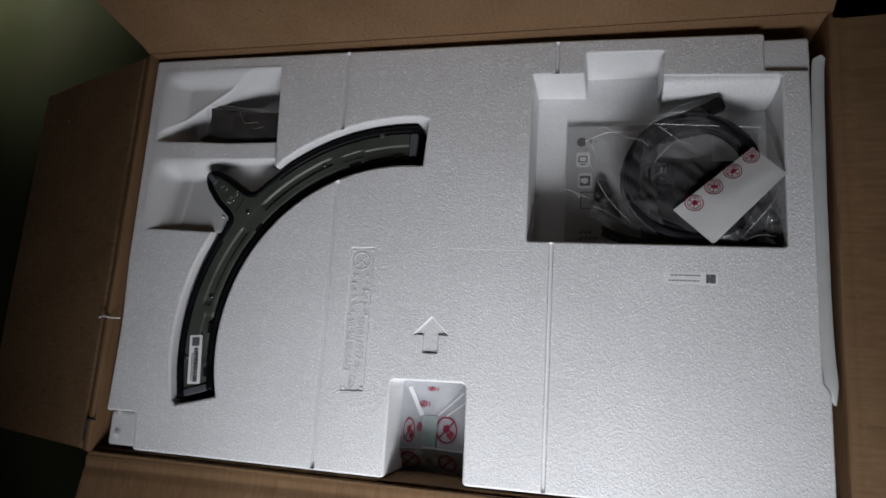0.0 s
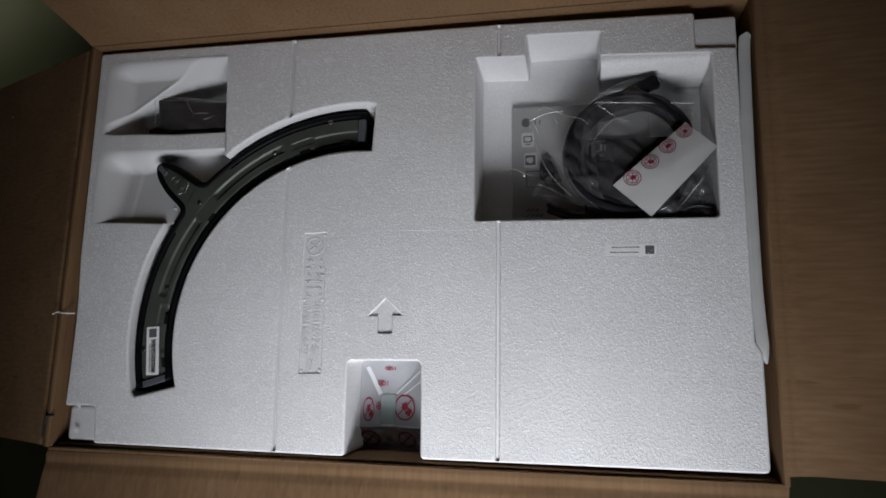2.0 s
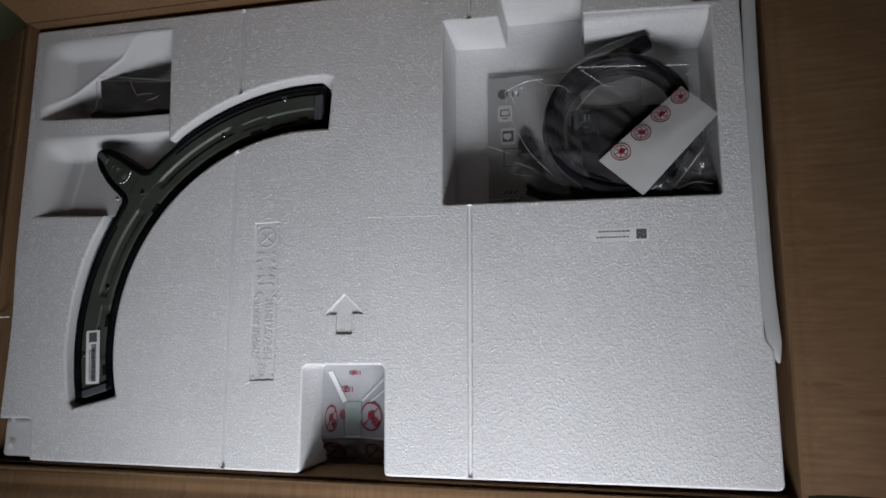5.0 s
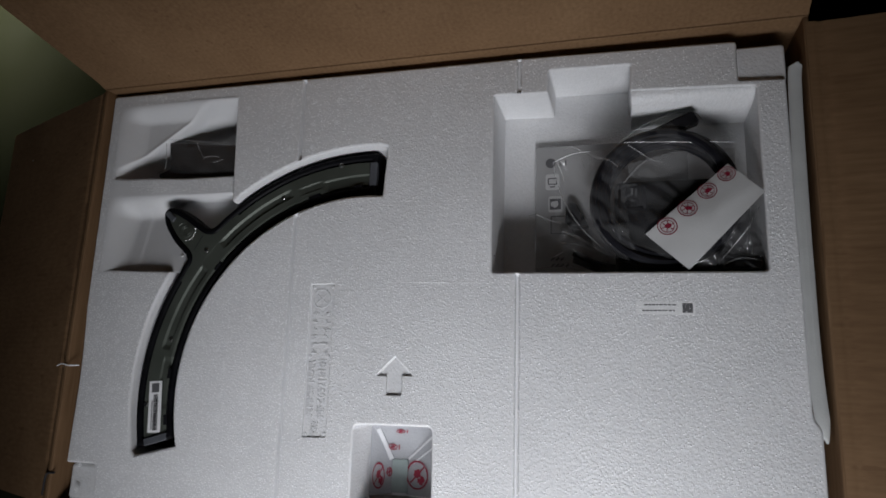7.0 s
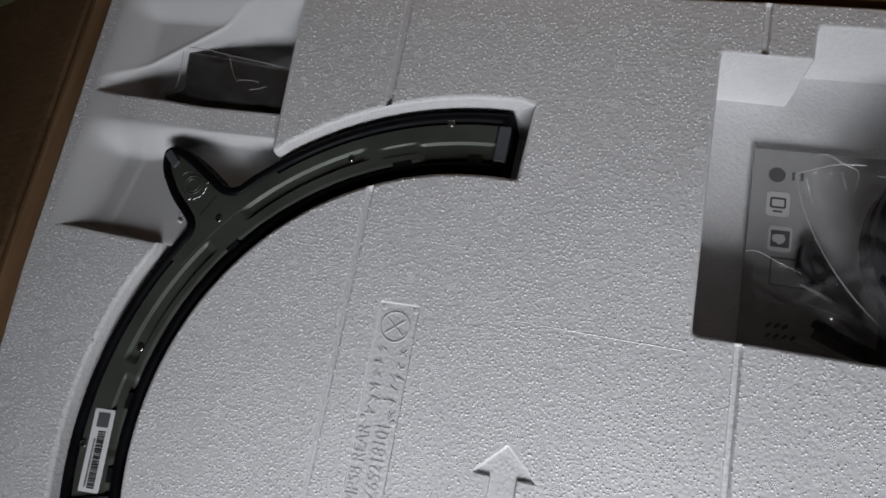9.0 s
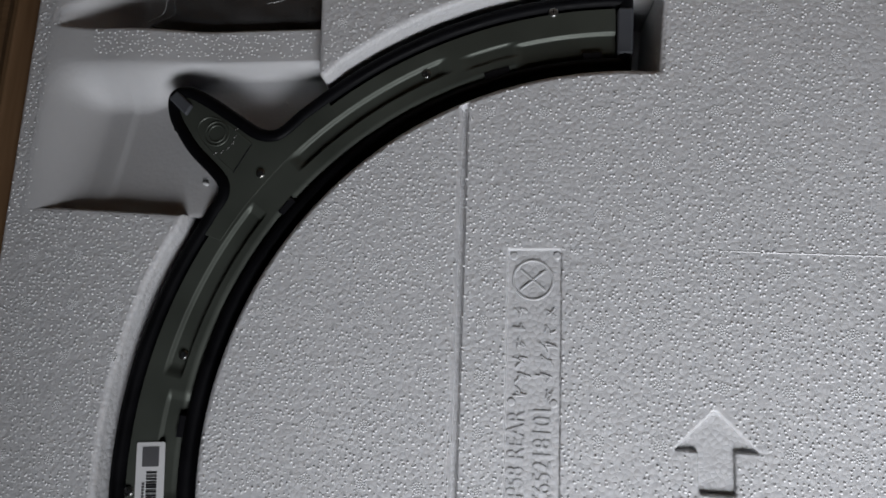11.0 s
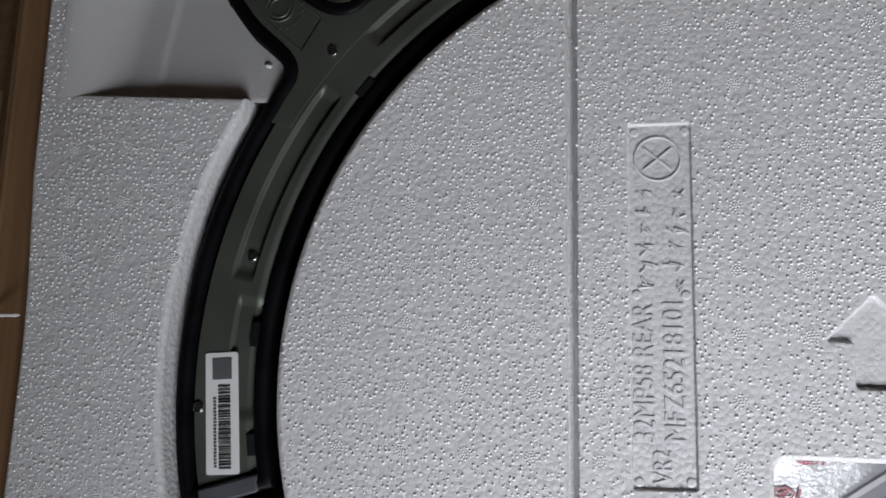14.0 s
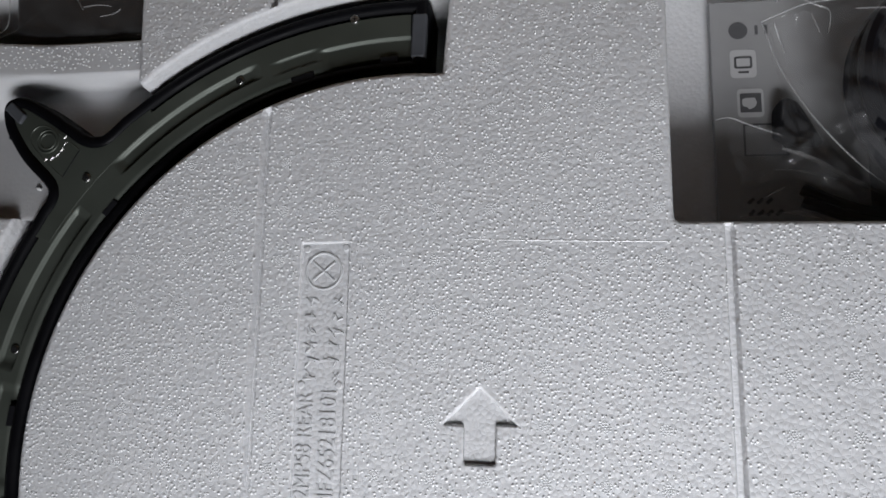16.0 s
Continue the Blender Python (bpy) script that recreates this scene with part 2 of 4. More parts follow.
INK_GREY = plain_material("grey_ink", (0.10, 0.10, 0.105), 0.6)
RED = plain_material("red_ink", (0.23, 0.012, 0.035), 0.5)
PAPER = plain_material("white_foam_paper", (0.50, 0.50, 0.495), 0.6, vary=0.04, scale=40, bump=0.0002)
ICON = plain_material("pale_print", (0.52, 0.52, 0.52), 0.5, vary=0.04)
MANUAL = plain_material("grey_printed_paper", (0.33, 0.33, 0.33), 0.5, vary=0.04)
CABLE = plain_material("black_cable", (0.008, 0.008, 0.011), 0.45, vary=0.2, spec=0.25)
CLEAR = film_material("clear_bag", 0.04, 0.09)
# Hazy white for bag edges and for the highlights drawn along creases.
LIT_EDGE = film_material("lit_bag_seam", 0.24, 0.2)
SHEET = plain_material("white_wrap_film", (0.34, 0.345, 0.36), 0.2, vary=0.06, scale=30, bump=0.0005)
# Lighter copy of the wrap film, with the folds' highlights in its colour.
FOLD = plain_material("lit_film_fold", (0.58, 0.585, 0.60), 0.25, vary=0.05, scale=30)
SHEET_DIM = plain_material("grey_green_slot", (0.28, 0.33, 0.32), 0.4)
FLOOR = plain_material("floor_vinyl", (0.024, 0.027, 0.012), 0.85, vary=0.2, scale=5, bump=0.0002, spec=0.15)
WALL = plain_material("wall_paint", (0.12, 0.12, 0.11), 0.9, vary=0.05, scale=4, bump=0.0003)

# ---- room ----
X0, X1, Y0, Y1, H = -2.3, 2.1, -2.1, 2.4, 2.5


def room_box(name, a, b, mat, label, category):
    bm = bmesh.new()
    (x0, y0, z0), (x1, y1, z1) = a, b
    add_poly(bm, [(x0, y0, z0), (x1, y0, z0), (x1, y1, z0), (x0, y1, z0), (x0, y0, z1), (x1, y0, z1), (x1, y1, z1), (x0, y1, z1)],
             [(0, 3, 2, 1), (4, 5, 6, 7), (0, 1, 5, 4), (1, 2, 6, 5), (2, 3, 7, 6), (3, 0, 4, 7)])
    return tagged(link_mesh(name, bm, mat), label, category, kind="structure")


room_box("floor", (X0, Y0, -0.1), (X1, Y1, 0), FLOOR, "plain dark green-grey vinyl floor", "floor")
room_box("ceiling", (X0 - 0.1, Y0 - 0.1, H), (X1 + 0.1, Y1 + 0.1, H + 0.1), WALL, "plain dim ceiling", "ceiling")
room_box("wall_north", (X0, Y1, 0), (X1, Y1 + 0.1, H), WALL, "plain dim painted wall", "wall")
room_box("wall_south", (X0, Y0 - 0.1, 0), (X1, Y0, H), WALL, "plain dim painted wall", "wall")
room_box("wall_west", (X0 - 0.1, Y0, 0), (X0, Y1, H), WALL, "plain dim painted wall", "wall")
room_box("wall_east", (X1, Y0, 0), (X1 + 0.1, Y1, H), WALL, "plain dim painted wall", "wall")

# ---- cardboard box ----
BX0, BX1, BY0, BY1, HZ = -3.97, 3.89, -1.73, 3.22, 0.08
carton = thing("cardboard_box", "open brown corrugated cardboard box with its four flaps folded out", "box")
T = 0.05


def carton_wall(x0, x1, y0, y1, top=HZ):
    bm = bmesh.new()
    box(bm, x0, x1, y0, y1, -1.49, top, 0.015, 0.01)
    return part("side_wall", bm, CARD, carton)


carton_wall(BX0 - T, BX1 + T, BY1, BY1 + T)
carton_wall(BX0 - T, BX1 + T, BY0 - T, BY0, 0.02)
carton_wall(BX0 - T, BX0, BY0, BY1)
carton_wall(BX1, BX1 + T, BY0, BY1)
bm = bmesh.new()
box(bm, BX0 + 0.02, BX1 - 0.02, BY0 + 0.003, BY0 + 0.036, -1.43, -0.03, 0.012, 0.01)
part("liner", bm, CARD, carton, "inner cardboard layer of the near side")
bm = bmesh.new()
box(bm, BX0, BX1, BY0, BY1, -1.49, -1.44, 0.01, 0.01)
part("bottom", bm, CARD, carton)


def flap(cx, cy, turn, width, length, lift, taper=0.02, bow=0.0, label="", hinge=HZ):
    """A flap hinged along its local x axis, running out along local y and lifted by an angle."""
    bm = bmesh.new()
    nx, ny, t = 24, 30, 0.045
    grid = {}
    for s in (0, 1):
        for i in range(nx + 1):
            for j in range(ny + 1):
                v = (j / ny) ** 1.6
                u = (i / nx - 0.5) * (width - 2 * taper * min(1, v * 12))
                d = v * length
                # the board turns over the fold before it runs straight
                y = d * math.cos(radians(lift))
                z = d * math.sin(radians(lift)) - 0.022 * math.exp(-((d - 0.12) / 0.03) ** 2)
                z += bow * math.sin(math.pi * (i / nx)) * v + 0.012 * noise.noise((u * 0.9, d * 0.9, cx)) * min(1, v * 8)
                nz = -t * s
                grid[s, i, j] = bm.verts.new((u * U, y * U, (z + nz) * U))
    for i in range(nx):
        for j in range(ny):
            bm.faces.new([grid[0, a, b] for a, b in ((i, j), (i + 1, j), (i + 1, j + 1), (i, j + 1))])
            bm.faces.new([grid[1, a, b] for a, b in ((i, j), (i, j + 1), (i + 1, j + 1), (i + 1, j))])
    for i in range(nx):
        for j in (0, ny):
            bm.faces.new((grid[0, i, j], grid[0, i + 1, j], grid[1, i + 1, j], grid[1, i, j]))
    for j in range(ny):
        for i in (0, nx):
            bm.faces.new((grid[0, i, j], grid[0, i, j + 1], grid[1, i, j + 1], grid[1, i, j]))
    ob = part("flap", bm, CARD, carton, label, 50)
    ob.matrix_basis = Matrix.Translation(P(cx, cy, hinge)) @ pose(0, 0, 0, 0, 0, turn)
    return ob


MX, MY = (BX0 + BX1) / 2, (BY0 + BY1) / 2
flap(MX, BY1 + 0.02, 0, BX1 - BX0 + 0.1, 2.45, 81, label="long flap standing nearly upright")
flap(MX, BY0 - 0.02, 180.5, BX1 - BX0 + 0.1, 2.45, 12, label="long flap lying almost level", hinge=0.02)
flap(BX0 - 0.02, MY, 90, BY1 - BY0, 2.8, -21, label="short flap hanging down")
flap(BX1 + 0.02, MY + 0.02, -90, BY1 - BY0 - 0.14, 2.8, 5, label="short flap lying almost level")

# ---- wrapped monitor below the foam ----
monitor = thing("wrapped_monitor", "monitor back wrapped in white printed film under the foam", "monitor")
FZ = -0.50
bm = bmesh.new()
box(bm, -3.6, 3.6, -1.66, 3.0, -1.40, FZ - 0.36, 0.05, 0.1)
part("film_wrap", bm, SHEET, monitor)
# the folded film over the stand socket, seen through the foam's cut-out
def film_z(x, y):
    """The film sinks in flat facets towards the socket and falls away at the near edge."""
    z = FZ - 0.10 + max(0.0, 0.34 * (x + 0.005), 0.42 * (-0.18 - x), 0.28 * (y + 1.05))
    z += 0.006 * noise.noise((x * 5, y * 5, 2.0)) + 0.006 * abs(noise.noise((x * 14, y * 6, 5.0)))
    return min(z, FZ + 0.02) - 0.9 * max(0.0, -1.41 - y) + 0.05 * abs(noise.noise((x * 7, y * 9, 1.0))) * ease((-1.39 - y) / 0.08)


bm = bmesh.new()
crumple(bm, -0.60, 0.60, -1.74, -0.58, film_z, 72, 68)
part("film_fold", bm, SHEET, monitor, "white film creased over the socket", 10)
bm = bmesh.new()
slab(bm, fillet([(-0.178, -1.392), (-0.004, -1.388), (-0.006, -1.05), (-0.180, -1.06)], 0.01, 3), FZ - 0.14, FZ - 0.084, 0.004)
part("socket_slot", bm, SHEET_DIM, monitor, "grey-green slot")


def ring_print(bm, at, rx, ry, w, n=36, a0=0, a1=360):
    """A flat printed ring; at() gives the place for local coordinates."""
    pts = []
    for i in range(n + 1):
        a = radians(a0 + (a1 - a0) * i / n)
        pts.append((bm.verts.new(at(rx * math.cos(a), ry * math.sin(a))), bm.verts.new(at((rx - w) * math.cos(a), (ry - w) * math.sin(a)))))
    for (a, b), (c, d) in zip(pts, pts[1:]):
        bm.faces.new((a, c, d, b))


def bar_print(bm, at, x0, y0, x1, y1, w):
    d = Vector((x1 - x0, y1 - y0))
    n = Vector((-d.y, d.x)).normalized() * w / 2
    vs = [bm.verts.new(at(*p)) for p in ((x0 + n.x, y0 + n.y), (x1 + n.x, y1 + n.y), (x1 - n.x, y1 - n.y), (x0 - n.x, y0 - n.y))]
    bm.faces.new(vs)


def blob_print(bm, at, cx, cy, r, n=18, seed=0, rough=0.25):
    rnd = random.Random(seed)
    vs = []
    for i in range(n):
        a = 2 * math.pi * i / n
        k = r * (1 + rough * (rnd.random() - 0.5) * 2)
        vs.append(bm.verts.new(at(cx + k * math.cos(a), cy + k * math.sin(a))))
    bm.faces.new(vs)


# pressed folds of the film, beside the socket; their lighter colour stands in for highlights
for a, b, w in (((-0.325, -0.745), (-0.185, -1.055), 0.05), ((0.30, -0.78), (0.0, -1.045), 0.022), ((0.34, -0.87), (0.06, -1.08), 0.018), ((-0.39, -1.415), (0.40, -1.40), 0.014), ((-0.17, -1.40), (-0.01, -1.395), 0.026)):
    bm = bmesh.new()
    for k in range(10):
        q = [(a[0] + (b[0] - a[0]) * (k + e) / 10, a[1] + (b[1] - a[1]) * (k + e) / 10) for e in (0, 1)]
        bar_print(bm, lambda u, v: P(u, v, film_z(u, v) + 0.011), *q[0], *q[1], w)
    bmesh.ops.remove_doubles(bm, verts=bm.verts[:], dist=2e-5)
    part("film_crease", bm, FOLD, monitor, "pressed fold painted lighter as a highlight", 180)
for cx, cy, sx, r in ((0.112, -1.193, 0.93, 0.145), (-0.311, -1.224, 0.45, 0.135)):
    bm = bmesh.new()
    at = lambda u, v, cx=cx, cy=cy, sx=sx: P(cx + u * sx, cy + v, film_z(cx + u * sx, cy + v) + 0.012)
    ring_print(bm, at, r, r, 0.018)
    bar_print(bm, at, -0.085, -0.085, 0.085, 0.085, 0.016)
    blob_print(bm, at, 0.0, 0.015, 0.045, seed=3)
    blob_print(bm, at, 0.055, -0.055, 0.042, seed=5, rough=0.35)
    part("warning_print", bm, RED, monitor, "dark red round warning print")
for k, (cx, cy, w, h2) in enumerate(((-0.169, -0.926, 0.11, 0.07), (-0.205, -1.184, 0.06, 0.10), (-0.072, -0.758, 0.11, 0.045))):
    bm = bmesh.new()
    at = lambda u, v, cx=cx, cy=cy: P(cx + u, cy + v, film_z(cx + u, cy + v) + 0.012)
    ring_print(bm, at, w / 2, h2 / 2, 0.011, n=6, a0=15, a1=375)
    bar_print(bm, at, -w * 0.22, -h2 * 0.1, w * 0.22, h2 * 0.15, 0.014)
    bar_print(bm, at, 0, -h2 * 0.3, 0, h2 * 0.3, 0.010)
    bar_print(bm, at, w * 0.62, -h2 * 0.4, w * 0.66, h2 * 0.4, 0.012)
    part("small_print", bm, RED, monitor)
for cx in (-0.31, 0.12):
    bm = bmesh.new()
    at = lambda u, v, cx=cx: P(cx + u, -1.56 + v, film_z(cx + u, -1.56 + v) + 0.015)
    ring_print(bm, at, 0.11, 0.10, 0.018)
    bar_print(bm, at, -0.07, -0.06, 0.07, 0.06, 0.016)
    part("warning_print", bm, RED, monitor, "dark red round warning print")

# ---- foam tray ----
foam = thing("foam_tray", "white expanded polystyrene packing tray with moulded recesses, in the box", "packing foam")
bm = bmesh.new()
DEPTH = 0.66
outline = [(-3.44, -1.675), (-0.40, -1.675), (-0.405, -0.675), (0.412, -0.662), (0.43, -1.665), (3.80, -1.635), (3.80, -0.50), (3.735, -0.42),
           (3.73, 2.665), (3.325, 2.685), (3.325, 3.09), (1.2, 3.135), (-3.93, 3.165), (-3.90, 0.5), (-3.853, -0.2), (-3.87, -1.262), (-3.47, -1.255)]
corner = [0.03, 0.05, 0.06, 0.06, 0.05, 0.06, 0.05, 0.05, 0.02, 0.02, 0.04, 0, 0.05, 0, 0.3, 0.03, 0.05]
tops, low = rim(bm, fillet(outline, corner), 0.022, DEPTH)
low_ring = low

# the recess of the two pockets and the stand
CO, RO, CI, RI = (-0.415, -0.385), 2.66, (-0.42, -0.42), 2.135
hole = [(-3.75, 3.0), (-2.14, 2.98)]
hole += fillet([(-2.14, 2.98), (-2.075, 1.675), (-1.7, 1.99)], [0, 0.09, 0], 6)[1:-1]
hole += arc(*CO, RO, 125.5, 87, 26)
hole += [(-0.20, 2.25), (-0.235, 1.71)]
hole += arc(*CI, RI, 86, 194.5, 70)
hole += [(-2.475, -1.005), (-2.965, -1.128)]
hole += [(CO[0] + (RO + 0.04 * ease((a - 140) / 22)) * math.cos(radians(a)), CO[1] + (RO + 0.04 * ease((a - 140) / 22)) * math.sin(radians(a))) for a in np.linspace(195, 153.5, 27)]
hole += [(-2.80, 0.905), (-3.74, 0.94)]
e, ring = rim(bm, hole, 0.03, 0.56, 0.07)
tops += e
cap(bm, ring)

# accessory pocket
pocket = fillet([(0.965, 2.74), (1.525, 2.72), (1.535, 2.965), (2.345, 2.945), (2.335, 2.665), (3.475, 2.615), (3.475, 0.842), (0.97, 0.855)],
                [0.03, 0.02, 0.03, 0.03, 0.02, 0.03, 0.04, 0.04], 4)
e, ring = rim(bm, pocket, 0.02, 0.62, 0.02)
tops += e
cap(bm, ring)

# a sloped shelf along the far side of the pocket
for k, (y, z) in enumerate(((2.665, -0.014), (2.62, -0.025), (2.575, -0.065), (2.54, -0.13), (2.515, -0.23), (2.50, -0.36), (2.495, -0.61))):
    row = [bm.verts.new(P(x, y, z)) for x in (2.345, 2.7, 3.1, 3.475)]
    if k:
        for a in range(3):
            bm.faces.new((last[a], last[a + 1], row[a + 1], row[a]))
    last = row

# arrow
arrow = [(0.0, 0.005), (0.192, -0.178), (0.082, -0.178), (0.082, -0.372), (-0.078, -0.372), (-0.078, -0.185), (-0.186, -0.185)]
e, ring = rim(bm, fillet(arrow, 0.014, 3), 0.010, 0.022, 0.1)
tops += e
cap(bm, ring)

# lettering panel
e, ring = rim(bm, fillet([(-0.985, 0.745), (-0.715, 0.752), (-0.705, -0.817), (-0.967, -0.827)], 0.015, 3), 0.006, 0.013, 0.3)
tops += e
cap(bm, ring)
bmesh.ops.triangle_fill(bm, edges=tops, use_beauty=True)
cap(bm, low_ring)

# two long grooves across the tray
for x_top, x_low, deep in ((-1.258, -1.205, 1.0), (1.228, 1.235, 0.6)):
    n = Vector((3.14 + 1.69, x_low - x_top, 0)).normalized()
    profile = {-0.031: 0.0, -0.022: 0.012, -0.014: 0.050, 0.013: 0.050, 0.020: 0.012, 0.028: 0.0}
    for off in profile:
        bmesh.ops.bisect_plane(bm, geom=bm.verts[:] + bm.edges[:] + bm.faces[:], plane_co=P(x_top, 3.14) + n * off * U, plane_no=n, dist=1e-7)
    for v in bm.verts:
        if v.co.z > TOP - 0.0002:
            d = (v.co - P(x_top, 3.14)).dot(n) / U
            for off, drop in profile.items():
                if abs(d - off) < 0.0015:
                    v.co.z -= drop * deep * U
                    break
bmesh.ops.remove_doubles(bm, verts=bm.verts[:], dist=1e-7)
part("tray_body", bm, EPS, foam)

# steps at two corners
bm = bmesh.new()
box(bm, 3.31, 3.745, 2.65, 3.03, -DEPTH, -0.035, 0.02, 0.04)
part("corner_step", bm, EPS, foam)
bm = bmesh.new()
box(bm, -3.835, -3.46, -1.655, -1.27, -DEPTH, -0.05, 0.035, 0.05)
part("corner_step", bm, EPS, foam)

# relief inside the two left pockets: soft sides, a bar between them, a slanting ridge in the upper one
def pocket_relief(x, y):
    bar = -0.030 - 0.085 * ease((x + 3.35) / 0.6)
    if y < 1.86:
        # the floor rises towards the near side
        deep = -0.060 - 0.180 * min(1.0, max(0.0, (y - 0.92) / 0.80)) - 0.010 * ease((x + 3.33) / 0.05)
        z = bar + (deep - bar) * ease((1.855 - y) / (0.28 - 0.22 * ease((x + 3.25) / 0.45)))
    else:
        d = ((x + 3.70) * 0.71 - (y - 2.24) * 1.06) / 1.276
        base = -0.15 + 0.008 * math.exp(-(d / 0.025) ** 2) - (0.14 * ease(d / 0.05) + 0.25 * ease(d / 0.22) if d > 0 else 0)
        z = bar + (base * ease((3.01 - y) / 0.22) - bar) * ease((y - 2.06) / 0.04)
    return 0.004 + ease((x + 3.80) / 0.36) * (z - 0.004)


bm = bmesh.new()
crumple(bm, -3.80, -2.05, 0.90, 3.025, pocket_relief, 120, 146, lambda x, y: (math.hypot(x + 0.42, y + 0.43) > 2.62 or y > 1.75) and (y < 2.85 or x < -2.14))
part("pocket_floor", bm, EPS_SMOOTH, foam, "smooth moulded pocket floor", 180)

# rosettes of the steam vents, on a regular grid
bm = bmesh.new()
GX, GY = 0.286, 0.275
verts, faces = [], []
rnd = random.Random(4)


def solid_at(x, y):
    if not (-3.86 < x < 3.70 and -1.60 < y < 3.06):
        return False
    if -3.8 < x < -2.05 and 0.85 < y < 3.05 or 0.9 < x < 3.55 and 0.78 < y < 3.02 or abs(x) < 0.47 and y < -0.6:
        return False
    if -1.02 < x < -0.68 and -0.87 < y < 0.80 or abs(x) < 0.22 and -0.4 < y < 0.03:
        return False
    if -1.36 < x < -1.14 or 1.10 < x < 1.31:
        return False
    d = math.hypot(x + 0.42, y + 0.4)
    return not (2.08 < d < 2.72 and x < -0.15 and y > -1.2)


for i in range(-9, 18):
    for j in range(-6, 13):
        cx, cy = -1.39 + GX * i, -0.17 + GY * j
        if not solid_at(cx, cy):
            continue
        for ringn, rr in ((1, 0.0), (6, 0.013), (11, 0.026)):
            for k in range(ringn):
                a = 2 * math.pi * (k + rnd.random() * 0.3) / ringn
                px, py = cx + rr * math.cos(a), cy + rr * math.sin(a)
                s, hh = 0.0056, 0.0028
                b0 = len(verts)
                for z, sc in ((-0.002, 1.0), (hh * 0.7, 0.75)):
                    for m in range(6):
                        verts.append(P(px + s * sc * math.cos(m * 1.0472), py + s * sc * math.sin(m * 1.0472), z))
                verts.append(P(px, py, hh))
                for m in range(6):
                    n2 = (m + 1) % 6
                    faces.append((b0 + m, b0 + n2, b0 + 6 + n2, b0 + 6 + m))
                    faces.append((b0 + 6 + m, b0 + 6 + n2, b0 + 12))
me = bpy.data.meshes.new("vent_rosette")
me.from_pydata(verts, [], faces)
for p in me.polygons:
    p.use_smooth = True
me.materials.append(EPS_MARK)
bm.free()
vents = new("vent_rosette", me)
vents.parent = foam
tagged(vents, "rosettes of tiny raised dots", kind="stuff")

# the small pimples between the pressed beads, dense in some stretches and thin in others
def inside(x, y, loop):
    c = np.zeros(len(x), bool)
    for (x1, y1), (x2, y2) in zip(loop, loop[1:] + loop[:1]):
        if y1 != y2:
            c ^= ((y1 > y) != (y2 > y)) & (x < (x2 - x1) * (y - y1) / (y2 - y1) + x1)
    return c


rng = np.random.default_rng(11)
STEP = 0.0295
gx, gy = np.meshgrid(np.arange(-3.95, 3.85, STEP), np.arange(-1.70, 3.20, STEP * 0.866))
gx = gx + (np.arange(gx.shape[0]) % 2)[:, None] * STEP / 2
gx, gy = gx.ravel(), gy.ravel()
gx, gy = gx + rng.uniform(-0.36, 0.36, len(gx)) * STEP, gy + rng.uniform(-0.36, 0.36, len(gy)) * STEP
good = inside(gx, gy, offset(fillet(outline, corner), 0.02))
for loop, gap in ((hole, 0.025), (pocket, 0.02), (fillet(arrow, 0.014, 3), 0.012), ([(-0.985, 0.745), (-0.715, 0.752), (-0.705, -0.817), (-0.967, -0.827)], 0.004)):
    good &= ~inside(gx, gy, offset(loop, gap))
good &= (np.abs(gx + 1.258 - 0.011 * (3.14 - gy)) > 0.022) & (np.abs(gx - 1.231) > 0.02)
good &= np.hypot((gx + 1.39 + GX / 2) % GX - GX / 2, (gy + 0.17 + GY / 2) % GY - GY / 2) > 0.034
dens = np.array([noise.noise((a * 0.9, b * 0.9, 3.0)) * 0.5 + noise.noise((a * 3.1, b * 3.1, 8.0)) * 0.45 for a, b in zip(gx.tolist(), gy.tolist())])
want = 0.74 + 0.5 * dens - 0.34 * np.clip((gx - 0.2) / 1.4, 0, 1) * np.clip((1.6 - gy) / 2.2, 0.35, 1) - 0.30 * np.clip((gy - 0.9) / 1.5, 0, 1)
good &= rng.random(len(gx)) < want
bar_top = (gx > -3.52) & (gx < -2.16) & (gy > 1.88) & (gy < 2.045) & (rng.random(len(gx)) < 0.8)
gz = np.zeros(len(gx))
gz[bar_top] = [pocket_relief(a, b) for a, b in zip(gx[bar_top].tolist(), gy[bar_top].tolist())]
good |= bar_top
gx, gy, gz = gx[good], gy[good], gz[good]
rad, high = rng.uniform(0.0058, 0.0094, len(gx)), rng.uniform(0.0036, 0.0058, len(gx))
turn = rng.uniform(0, 1.05, len(gx))
cols = []
for m in range(12):
    a, k = turn + m * 1.0472, 1.0 if m < 6 else 0.66
    cols.append(np.stack([gx + rad * k * np.cos(a), gy + rad * k * np.sin(a), gz + (high * 0.74 if m >= 6 else -0.001)], 1))
cols.append(np.stack([gx, gy, gz + high], 1))
dots = np.stack(cols, 1).reshape(-1, 3) * U + np.array([0, 0, TOP])
one = []
for m in range(6):
    n2 = (m + 1) % 6
    one += [(m, n2, 6 + n2), (m, 6 + n2, 6 + m), (6 + m, 6 + n2, 12)]
tris = (np.array(one)[None] + 13 * np.arange(len(gx))[:, None, None]).reshape(-1, 3)
# The pimples' glints are put into their whiter material.
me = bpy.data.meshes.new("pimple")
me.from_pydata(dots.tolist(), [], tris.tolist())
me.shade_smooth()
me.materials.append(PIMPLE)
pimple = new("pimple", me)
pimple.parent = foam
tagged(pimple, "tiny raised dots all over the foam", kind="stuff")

# faint parting line
bm = bmesh.new()
tube(bm, smooth_path([(-0.15, 0.768, -0.006), (0.3, 0.758, -0.004), (0.95, 0.752, -0.004)]), 0.0007, 5)
